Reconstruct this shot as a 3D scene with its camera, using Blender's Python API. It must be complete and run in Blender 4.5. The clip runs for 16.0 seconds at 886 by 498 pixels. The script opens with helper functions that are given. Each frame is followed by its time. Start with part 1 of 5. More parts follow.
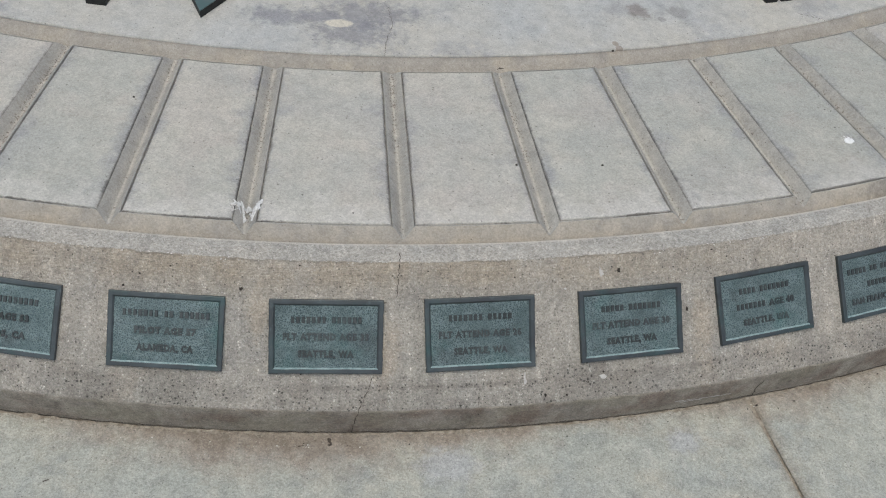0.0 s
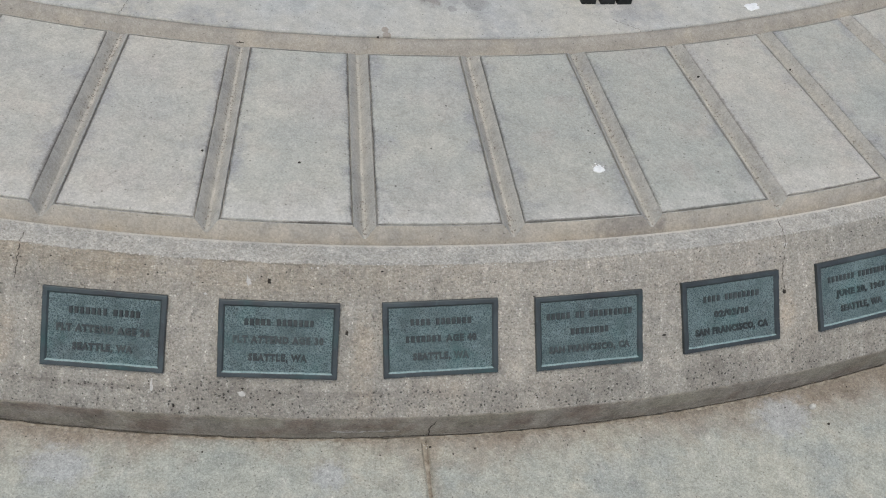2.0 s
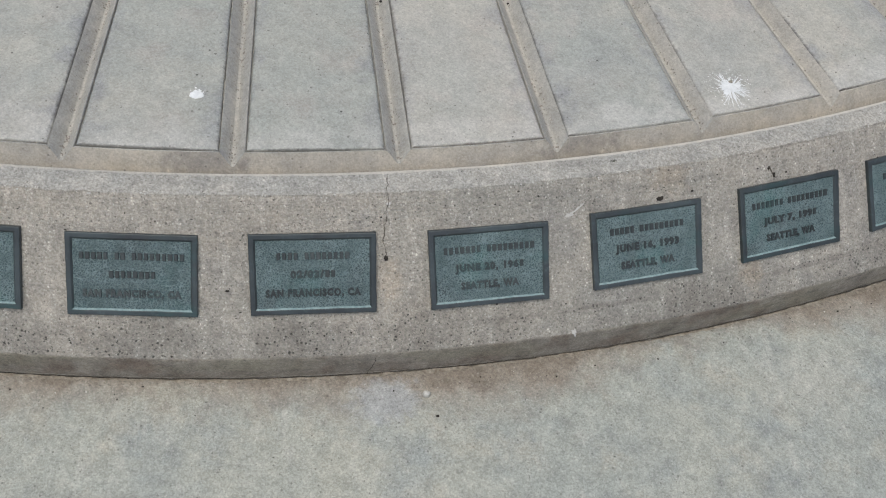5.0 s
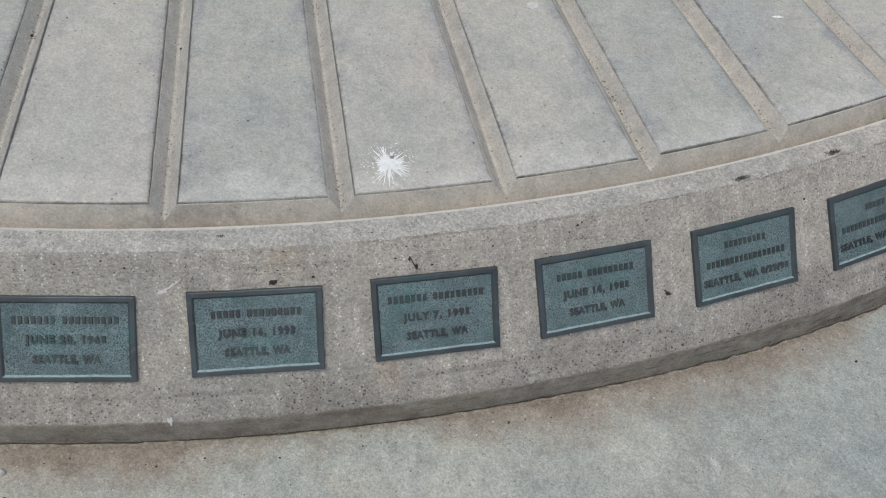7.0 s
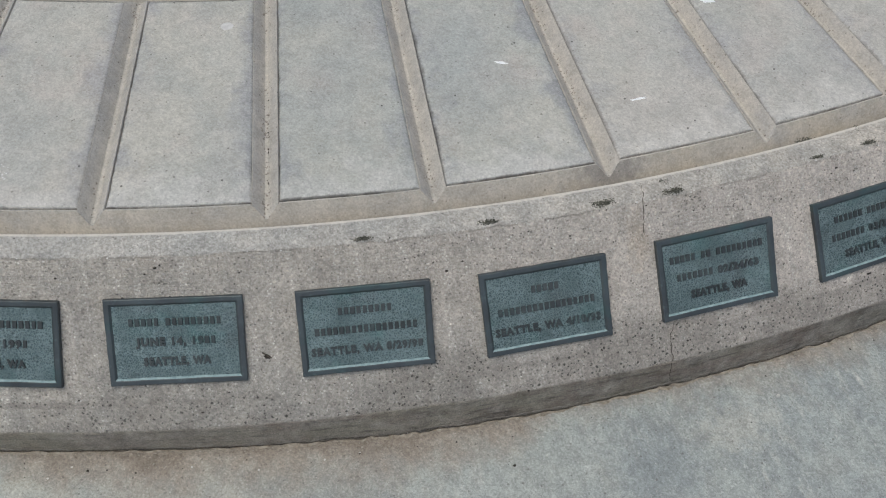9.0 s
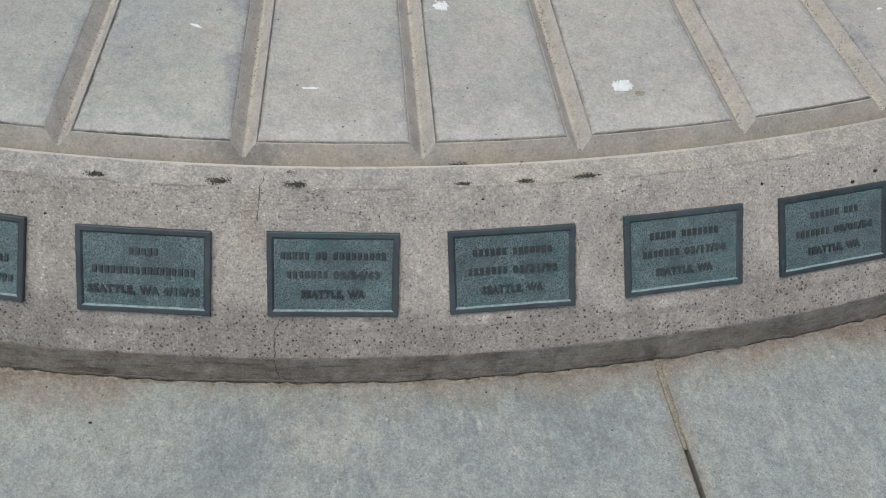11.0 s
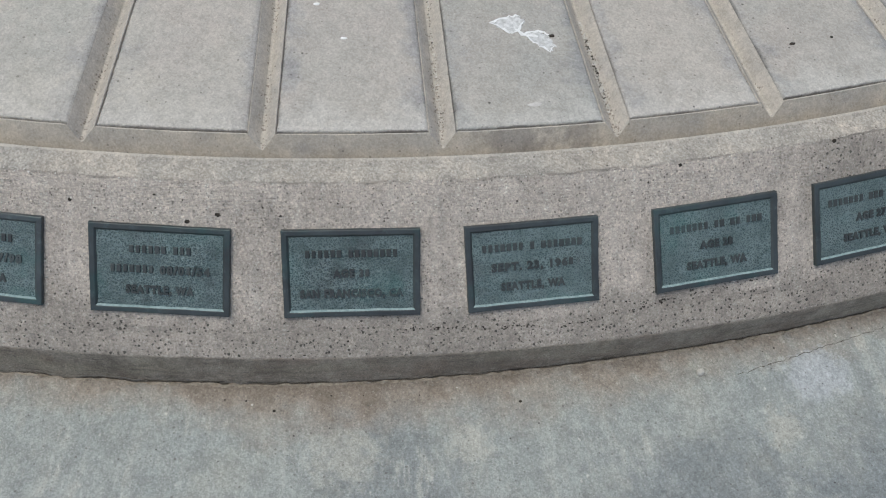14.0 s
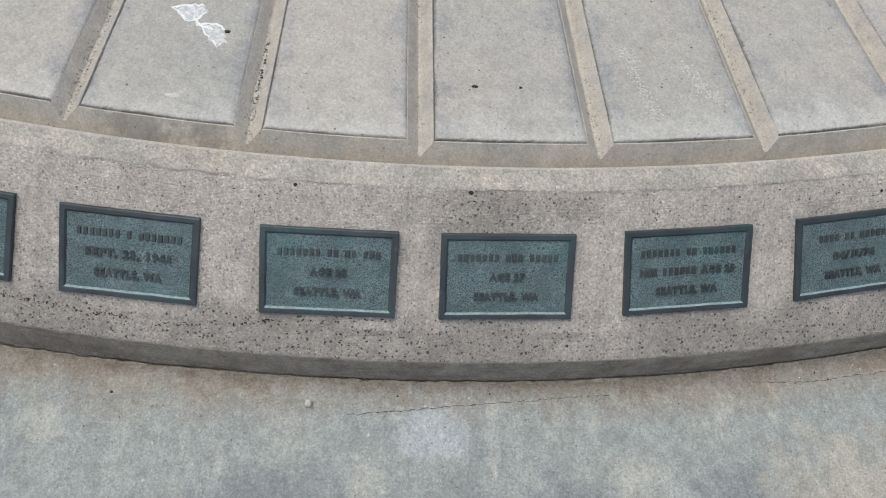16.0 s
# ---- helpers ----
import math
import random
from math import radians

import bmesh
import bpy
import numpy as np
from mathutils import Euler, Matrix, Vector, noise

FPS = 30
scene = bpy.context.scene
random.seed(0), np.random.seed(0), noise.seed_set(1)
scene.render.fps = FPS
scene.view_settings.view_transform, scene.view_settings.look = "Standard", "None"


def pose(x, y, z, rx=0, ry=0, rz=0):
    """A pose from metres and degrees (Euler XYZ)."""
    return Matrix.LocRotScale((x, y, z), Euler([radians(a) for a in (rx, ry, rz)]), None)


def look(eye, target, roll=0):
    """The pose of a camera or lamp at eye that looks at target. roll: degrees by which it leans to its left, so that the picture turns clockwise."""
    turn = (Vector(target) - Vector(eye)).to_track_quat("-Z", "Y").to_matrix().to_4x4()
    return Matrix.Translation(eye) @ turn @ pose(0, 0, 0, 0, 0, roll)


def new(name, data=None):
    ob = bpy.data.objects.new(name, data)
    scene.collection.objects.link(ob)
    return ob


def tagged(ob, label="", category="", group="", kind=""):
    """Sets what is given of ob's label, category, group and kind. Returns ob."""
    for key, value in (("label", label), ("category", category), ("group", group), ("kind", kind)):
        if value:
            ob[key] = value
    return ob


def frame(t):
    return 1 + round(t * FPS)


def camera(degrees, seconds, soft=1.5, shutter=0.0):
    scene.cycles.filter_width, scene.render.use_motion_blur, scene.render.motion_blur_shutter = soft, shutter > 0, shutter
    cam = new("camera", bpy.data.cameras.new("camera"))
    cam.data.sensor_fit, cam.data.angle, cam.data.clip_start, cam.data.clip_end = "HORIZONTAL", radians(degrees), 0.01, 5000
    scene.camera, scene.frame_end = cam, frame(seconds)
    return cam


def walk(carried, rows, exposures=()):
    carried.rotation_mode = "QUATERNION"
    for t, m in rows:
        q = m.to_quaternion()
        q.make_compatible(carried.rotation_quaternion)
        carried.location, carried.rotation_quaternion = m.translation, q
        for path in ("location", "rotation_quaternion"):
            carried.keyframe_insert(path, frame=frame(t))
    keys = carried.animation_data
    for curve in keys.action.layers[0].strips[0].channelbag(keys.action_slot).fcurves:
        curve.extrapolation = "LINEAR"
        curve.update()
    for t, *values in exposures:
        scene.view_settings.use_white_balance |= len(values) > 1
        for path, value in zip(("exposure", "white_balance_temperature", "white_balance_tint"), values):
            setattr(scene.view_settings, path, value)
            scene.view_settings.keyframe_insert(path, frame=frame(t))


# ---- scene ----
# A round raised concrete memorial dial, seen by someone who walks along its rim. The dial's centre is the origin.
cam = camera(50, 16.0, 1.1)
walk(cam, [
    (0.0, pose(0.8516, -5.6660, 1.7818, 42.677, -5.064, 5.362)),
    (0.5, pose(1.0977, -5.6036, 1.7851, 41.613, -3.993, 7.402)),
    (1.0, pose(1.2875, -5.4944, 1.7799, 41.159, -4.523, 8.425)),
    (1.5, pose(1.4727, -5.3809, 1.7926, 40.180, -5.227, 9.141)),
    (2.0, pose(1.6539, -5.3289, 1.7880, 39.387, -6.968, 13.734)),
    (2.5, pose(1.7491, -5.3178, 1.7911, 40.145, -5.273, 12.434)),
    (3.0, pose(1.8207, -5.3151, 1.7931, 40.044, -5.146, 12.218)),
    (3.5, pose(1.8899, -5.2818, 1.7751, 37.437, -5.033, 11.456)),
    (4.0, pose(2.0803, -5.1240, 1.7311, 35.533, -6.391, 13.048)),
    (4.2, pose(2.2143, -5.0286, 1.7117, 35.060, -6.617, 15.519)),
    (6.3, pose(3.0653, -4.5474, 1.7182, 34.531, -3.638, 29.287)),
    (6.5, pose(3.1334, -4.4544, 1.7124, 34.588, -4.734, 29.731)),
    (7.0, pose(3.2863, -4.2556, 1.7005, 34.533, -5.687, 29.484)),
    (7.5, pose(3.4848, -4.0608, 1.7009, 33.738, -6.092, 32.867)),
    (8.0, pose(3.7005, -3.8837, 1.6845, 34.416, -6.499, 36.975)),
    (8.2, pose(3.7830, -3.8182, 1.6695, 34.871, -5.233, 37.490)),
    (10.3, pose(4.4261, -3.0842, 1.6466, 32.742, -2.794, 54.233)),
    (10.5, pose(4.5016, -3.0265, 1.6610, 32.918, -3.471, 56.144)),
    (11.0, pose(4.6077, -2.8938, 1.6481, 33.885, -4.108, 54.588)),
    (11.5, pose(4.6858, -2.6416, 1.6287, 33.724, -4.451, 57.020)),
    (12.0, pose(4.7548, -2.3953, 1.6261, 32.615, -4.708, 59.314)),
    (12.5, pose(4.8440, -2.2024, 1.6199, 32.224, -3.884, 59.414)),
    (13.0, pose(5.0095, -1.9527, 1.6243, 33.274, -5.359, 65.036)),
    (13.5, pose(5.1155, -1.7546, 1.6094, 33.542, -4.557, 65.900)),
    (14.0, pose(5.1549, -1.4868, 1.6022, 32.241, -3.364, 70.365)),
    (14.5, pose(5.1640, -1.2920, 1.6232, 30.274, -3.801, 73.802)),
    (15.0, pose(5.2375, -1.0625, 1.6156, 30.971, -4.857, 79.298)),
    (15.5, pose(5.2944, -0.8195, 1.6288, 30.968, -5.889, 84.469)),
    (16.0, pose(5.3060, -0.6812, 1.6185, 31.730, -5.412, 82.916)),
], exposures=((0.0, 0.05, 6500, 10), (4.2, 0.06, 6500, 10), (7.5, 0.02, 6380, 10), (11.0, 0.0, 6430, 9), (14.0, 0.06, 6430, 9), (16.0, 0.24, 6500, 10)))

# world and sun: a bright, evenly clouded sky
world = bpy.data.worlds.new("world")
scene.world = world
world.use_nodes = True
wt = world.node_tree
sky = wt.nodes.new("ShaderNodeTexSky")
sky.sky_type = "NISHITA"
sky.sun_disc = False
sky.sun_elevation, sky.sun_rotation = radians(72), radians(174)
sky.air_density, sky.dust_density, sky.ozone_density = 1.0, 3.0, 1.0
wt.links.new(sky.outputs[0], wt.nodes["Background"].inputs[0])
wt.nodes["Background"].inputs[1].default_value = 0.105
sun = new("sun", bpy.data.lights.new("sun", "SUN"))
sun.data.energy, sun.data.angle, sun.data.color = 1.56, radians(50), (0.975, 0.985, 0.90)
sun.matrix_world = look((-0.9, -2.8, 10), (0, 0, 0))

# sizes, in metres
STEP = radians(360 / 88)
FACE_Z = 0.332                         # top of the panels and of the middle
RING_IN, PANEL_IN, PANEL_OUT = 3.733, 3.800, 4.3285
SLOPE_TOP, SLOPE_FOOT = (4.424, 0.316), (4.636, 0.087)
SLOPE_LEN = math.dist(SLOPE_TOP, SLOPE_FOOT)
DOWN = ((SLOPE_FOOT[0] - SLOPE_TOP[0]) / SLOPE_LEN, (SLOPE_FOOT[1] - SLOPE_TOP[1]) / SLOPE_LEN)
NORMAL = (-DOWN[1], DOWN[0])


# degrees by which the grooves stray from an even spacing
STRAY = dict(zip(range(2, 24), (-0.38, -0.06, 0.07, 0.11, 0.1, 0.09, 0.09, 0.13, 0.17, 0.13, -0.01, -0.19, 0.02, 0.17, -0.06, 0.18, 0.08, 0.06, 0.07, -0.13, -0.02, -0.01)))


def groove_angle(k):
    """The middle line of groove k; panel k lies between grooves k and k + 1."""
    return (k - 0.5) * STEP + radians(STRAY.get(k % 88, 0.0))


def polar(a, r, z):
    """A point at the angle a (radians, counter-clockwise from -y) and radius r."""
    return Vector((r * math.sin(a), -r * math.cos(a), z))


def slope_point(a, s, lift=0.0):
    """A point on the sloping face, s metres below its upper edge."""
    return polar(a, SLOPE_TOP[0] + DOWN[0] * s + NORMAL[0] * lift, SLOPE_TOP[1] + DOWN[1] * s + NORMAL[1] * lift)


# ---- materials ----
class Nodes:
    """A small wrapper to write node trees with."""

    def __init__(self, name):
        self.mat = bpy.data.materials.new(name)
        self.mat.use_nodes = True
        self.tree = self.mat.node_tree
        self.bsdf = self.tree.nodes["Principled BSDF"]
        self.pos = self.node("ShaderNodeNewGeometry").outputs["Position"]

    def node(self, kind):
        return self.tree.nodes.new(kind)

    def put(self, socket, value):
        if isinstance(value, bpy.types.NodeSocket):
            self.tree.links.new(value, socket)
        elif isinstance(value, (tuple, list)) and len(value) == 3 and socket.type == "RGBA":
            socket.default_value = (*value, 1)
        else:
            socket.default_value = value

    def math(self, op, a, b=0.0, c=0.0):
        n = self.node("ShaderNodeMath")
        n.operation = op
        for s, v in zip(n.inputs, (a, b, c)):
            self.put(s, v)
        return n.outputs[0]

    def noise(self, scale, detail=3.0, rough=0.55, vec=None, distortion=0.0):
        n = self.node("ShaderNodeTexNoise")
        self.put(n.inputs["Vector"], vec or self.pos)
        n.inputs["Scale"].default_value, n.inputs["Detail"].default_value = scale, detail
        n.inputs["Roughness"].default_value, n.inputs["Distortion"].default_value = rough, distortion
        return n.outputs[0]

    def cells(self, scale, feature="F1", vec=None):
        n = self.node("ShaderNodeTexVoronoi")
        n.feature = feature
        self.put(n.inputs["Vector"], vec or self.pos)
        n.inputs["Scale"].default_value = scale
        return n.outputs

    def span(self, value, a, b, lo=0.0, hi=1.0):
        n = self.node("ShaderNodeMapRange")
        for s, v in zip(n.inputs, (value, a, b, lo, hi)):
            self.put(s, v)
        return n.outputs[0]

    def mix(self, fac, a, b, blend="MIX"):
        n = self.node("ShaderNodeMix")
        n.data_type, n.blend_type = "RGBA", blend
        self.put(n.inputs[0], fac)
        self.put(n.inputs[6], a)
        self.put(n.inputs[7], b)
        return n.outputs[2]

    def grey(self, value):
        n = self.node("ShaderNodeCombineColor")
        for s in n.inputs:
            self.put(s, value)
        return n.outputs[0]

    def shifted(self, offset, stretch=(1, 1, 1), vec=None):
        n = self.node("ShaderNodeMapping")
        self.put(n.inputs["Vector"], vec or self.pos)
        n.inputs["Location"].default_value, n.inputs["Scale"].default_value = offset, stretch
        return n.outputs[0]

    def round_about(self):
        """(metres along the rim, height, radius) of a point, round the dial's centre."""
        s = self.node("ShaderNodeSeparateXYZ")
        self.put(s.inputs[0], self.pos)
        x, y, z = s.outputs
        along = self.math("MULTIPLY", self.math("ARCTAN2", x, self.math("MULTIPLY", y, -1.0)), 4.5)
        radius = self.math("SQRT", self.math("ADD", self.math("MULTIPLY", x, x), self.math("MULTIPLY", y, y)))
        c = self.node("ShaderNodeCombineXYZ")
        for sock, v in zip(c.inputs, (along, z, radius)):
            self.put(sock, v)
        return c.outputs[0], along, z, radius

    def done(self, colour, rough=0.9, height=None, bump=0.4, depth=0.002, metal=0.0, spec=0.3):
        self.put(self.bsdf.inputs["Base Color"], colour)
        self.put(self.bsdf.inputs["Roughness"], rough)
        self.put(self.bsdf.inputs["Metallic"], metal)
        self.put(self.bsdf.inputs["Specular IOR Level"], spec)
        if height is not None:
            b = self.node("ShaderNodeBump")
            b.inputs["Strength"].default_value, b.inputs["Distance"].default_value = bump, depth
            self.put(b.inputs["Height"], height)
            self.put(self.bsdf.inputs["Normal"], b.outputs[0])
        return self.mat


def grain(n, colour, sand=0.35, stones=0.3, pits=0.5, pit_scale=34.0, size=1.0, mottle=0.1, dots=0.3, gravel=0.0, gravel_scale=205.0):
    """Sand grain, small stones and pin holes over a concrete colour. Returns the colour and a height."""
    blotch = n.noise(26, 8, 0.78, n.shifted((6, 1, 3)))
    colour = n.mix(1.0, colour, n.grey(n.span(blotch, 0.36, 0.64, 1 - mottle, 1 + mottle)), "MULTIPLY")
    fine = n.noise(430 / size, 3.0, 0.75)
    colour = n.mix(1.0, colour, n.grey(n.span(fine, 0.3, 0.7, 1 - sand, 1 + sand)), "MULTIPLY")
    bits = n.cells(380 / size)
    tone = n.node("ShaderNodeSeparateColor")
    n.put(tone.inputs[0], bits["Color"])
    colour = n.mix(1.0, colour, n.grey(n.span(tone.outputs[0], 0.0, 1.0, 1 - stones, 1 + stones)), "MULTIPLY")
    pale = n.math("MULTIPLY", n.math("GREATER_THAN", tone.outputs[1], 0.965), n.math("LESS_THAN", bits["Distance"], 0.42))
    colour = n.mix(n.math("MULTIPLY", pale, 0.5 * min(1, stones * 3)), colour, (0.62, 0.60, 0.56))
    lump = None
    if gravel:
        # bare stones a few millimetres wide, some pale, some dark, with recessed cement between them
        bent = n.node("ShaderNodeVectorMath")
        bent.operation = "ADD"
        n.put(bent.inputs[0], n.pos)
        jolt = n.node("ShaderNodeTexNoise")
        n.put(jolt.inputs["Vector"], n.pos)
        jolt.inputs["Scale"].default_value, jolt.inputs["Detail"].default_value = 160.0, 2.0
        small = n.node("ShaderNodeVectorMath")
        small.operation = "SCALE"
        n.put(small.inputs[0], jolt.outputs["Color"])
        small.inputs["Scale"].default_value = 0.006
        n.put(bent.inputs[1], small.outputs[0])
        stone = n.cells(gravel_scale, "F1", bent.outputs[0])
        kind = n.node("ShaderNodeSeparateColor")
        n.put(kind.inputs[0], stone["Color"])
        colour = n.mix(1.0, colour, n.grey(n.span(kind.outputs[0], 0.0, 1.0, 1 - gravel, 1 + gravel)), "MULTIPLY")
        rim_dark = n.span(stone["Distance"], 0.38, 0.62, 0.0, min(1.0, gravel * 1.0))
        bare = n.span(n.noise(16, 4, 0.7, n.shifted((2, 6, 2))), 0.38, 0.58, 0.25, 1.0)
        colour = n.mix(n.math("MULTIPLY", rim_dark, bare), colour, (0.185, 0.165, 0.14))
        lit = n.math("MULTIPLY", n.math("GREATER_THAN", kind.outputs[1], 0.97), n.math("LESS_THAN", stone["Distance"], 0.5))
        colour = n.mix(n.math("MULTIPLY", lit, min(0.6, gravel * 2.4)), colour, (0.60, 0.58, 0.52))
        black = n.math("MULTIPLY", n.math("GREATER_THAN", kind.outputs[2], 0.93), n.math("LESS_THAN", stone["Distance"], 0.42))
        colour = n.mix(n.math("MULTIPLY", black, min(0.8, gravel * 2.4)), colour, (0.10, 0.092, 0.08))
        lump = n.span(stone["Distance"], 0.1, 0.62, 1.0, 0.0)
    hole = n.cells(pit_scale)
    gate = n.node("ShaderNodeSeparateColor")
    n.put(gate.inputs[0], hole["Color"])
    wide = n.span(gate.outputs[2], 0.0, 1.0, 0.015, 0.055)
    hit = n.math("MULTIPLY", n.math("LESS_THAN", hole["Distance"], wide), n.math("GREATER_THAN", gate.outputs[0], 1 - pits))
    colour = n.mix(n.math("MULTIPLY", hit, 0.75), colour, (0.045, 0.04, 0.035))
    # pin holes
    pin = n.cells(150 / size, "F1", n.shifted((0.3, 0.7, 0.1)))
    pick = n.node("ShaderNodeSeparateColor")
    n.put(pick.inputs[0], pin["Color"])
    prick = n.math("MULTIPLY", n.math("LESS_THAN", pin["Distance"], n.span(pick.outputs[1], 0, 1, 0.06, 0.24)), n.math("GREATER_THAN", pick.outputs[0], 1 - dots))
    colour = n.mix(n.math("MULTIPLY", prick, 0.55), colour, (0.12, 0.11, 0.097))
    height = n.math("SUBTRACT", fine, n.math("MULTIPLY", n.math("MAXIMUM", hit, prick), 1.2))
    if lump:
        height = n.math("ADD", height, n.math("MULTIPLY", lump, gravel * 3.0))
    return colour, height


def stain(n, colour, place, size, tint, strength=0.7, soft=0.5, rough=0.35, stretch=1.0, turn=0.0):
    """A blotch with a ragged outline at (degrees, radius) on the dial or the pavement, its size in metres."""
    p = polar(radians(place[0]), place[1], 0)
    m = n.node("ShaderNodeMapping")
    m.vector_type = "TEXTURE"
    n.put(m.inputs["Vector"], n.pos)
    m.inputs["Location"].default_value = p
    m.inputs["Rotation"].default_value = (0, 0, radians(place[0] + turn))
    m.inputs["Scale"].default_value = (size * stretch, size, 4.0)
    d = n.node("ShaderNodeVectorMath")
    d.operation = "LENGTH"
    n.put(d.inputs[0], m.outputs[0])
    ragged = n.math("ADD", d.outputs["Value"], n.span(n.noise(1.6 / size, 5, 0.7), 0.3, 0.7, -rough, rough))
    return n.mix(n.span(ragged, 1.0 + soft / 2, 1.0 - soft / 2, 0, strength), colour, tint)


def make_panel_concrete():
    n = Nodes("panel_concrete")
    rnd = n.node("ShaderNodeObjectInfo").outputs["Random"]
    c = n.mix(n.span(n.noise(4.5, 5, 0.62), 0.36, 0.64), (0.40, 0.405, 0.365), (0.475, 0.452, 0.39))
    c = n.mix(n.span(n.noise(6, 5, 0.65, n.shifted((3, 8, 1))), 0.47, 0.66, 0, 0.7), c, (0.345, 0.352, 0.325))
    c = n.mix(n.span(n.noise(8, 4, 0.6, n.shifted((9, 1, 4))), 0.54, 0.72, 0, 0.6), c, (0.475, 0.41, 0.36))
    _, along, _, radius = n.round_about()
    c = n.mix(n.span(along, 4.9, 5.9, 0, 0.6), c, (0.445, 0.40, 0.358))
    c = n.mix(n.span(along, 2.0, 0.8, 0, 0.35), c, (0.535, 0.51, 0.445))
    c = n.mix(n.span(n.noise(3.2, 3, 0.55, n.shifted((2, 7, 7))), 0.5, 0.66, 0, 0.4), c, (0.45, 0.40, 0.365))
    c = n.mix(n.span(n.noise(3.6, 3, 0.55, n.shifted((7, 3, 9))), 0.52, 0.66, 0, 0.4), c, (0.36, 0.372, 0.358))
    # grey-blue water stains that creep in from the joints
    g = n.node("ShaderNodeSeparateXYZ")
    n.put(g.inputs[0], n.node("ShaderNodeTexCoord").outputs["Generated"])
    side = n.math("DIVIDE", n.math("ABSOLUTE", n.math("SUBTRACT", g.outputs[0], 0.5)), n.span(g.outputs[1], 0, 1, 1.0, 0.86))
    creep = n.math("ADD", side, n.span(n.noise(12, 5, 0.65, n.shifted((5, 5, 5))), 0.3, 0.7, -0.22, 0.17))
    # on one side the stain also paints in the rounded edge's soft shading
    soft_side = n.math("MULTIPLY", n.span(g.outputs[0], 0.7, 0.95), n.span(along, 2.2, 3.6))
    creep = n.math("ADD", creep, n.math("MULTIPLY", soft_side, 0.07))
    c = n.mix(n.span(creep, 0.35, 0.53, 0, 0.68), c, (0.28, 0.282, 0.29))
    # thin ragged dark line along the panel's two sides
    rind = n.math("ADD", side, n.math("ADD", n.span(n.noise(75, 5, 0.75, n.shifted((3, 1, 5))), 0.3, 0.7, -0.012, 0.012), n.span(n.noise(9, 3, 0.6, n.shifted((8, 1, 5))), 0.35, 0.65, -0.014, 0.008)))
    c = n.mix(n.math("MULTIPLY", n.span(rind, 0.472, 0.490, 0, 0.8), n.span(soft_side, 0, 1, 1.0, 0.35)), c, (0.13, 0.122, 0.118))
    pale = n.math("ADD", n.math("SUBTRACT", 1.0, g.outputs[1]), n.span(n.noise(15, 5, 0.7, n.shifted((2, 0, 7))), 0.3, 0.7, -0.14, 0.12))
    c = n.mix(n.span(pale, 0.85, 0.98, 0, 0.72), c, (0.56, 0.54, 0.495))
    c = n.mix(n.span(n.noise(70, 4, 0.7, n.shifted((4, 4, 1))), 0.5, 0.75, 0, 0.35), c, (0.52, 0.50, 0.45))
    c = n.mix(n.span(n.noise(45, 4, 0.7, n.shifted((1, 2, 6))), 0.55, 0.75, 0, 0.3), c, (0.29, 0.295, 0.285))
    # ragged dark line along the crease at the panel's outer end
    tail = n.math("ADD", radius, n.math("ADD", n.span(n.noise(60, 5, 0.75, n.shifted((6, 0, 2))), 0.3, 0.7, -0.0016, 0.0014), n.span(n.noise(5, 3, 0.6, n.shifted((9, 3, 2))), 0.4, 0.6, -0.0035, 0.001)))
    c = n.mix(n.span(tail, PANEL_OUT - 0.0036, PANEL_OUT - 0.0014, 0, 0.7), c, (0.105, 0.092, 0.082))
    c = n.mix(n.span(rnd, 0.5, 1.0, 0, 0.35), c, (0.475, 0.435, 0.38))
    c = n.mix(n.span(rnd, 0.5, 0.0, 0, 0.3), c, (0.40, 0.412, 0.37))
    c = n.mix(1.0, c, n.grey(n.span(rnd, 0, 1, 0.96, 1.04)), "MULTIPLY")
    c, h = grain(n, c, 0.12, 0.10, 0.4, 24, 1.5, 0.10, 0.14, 0.05, 270)
    return n.done(c, 0.88, h, 0.22)


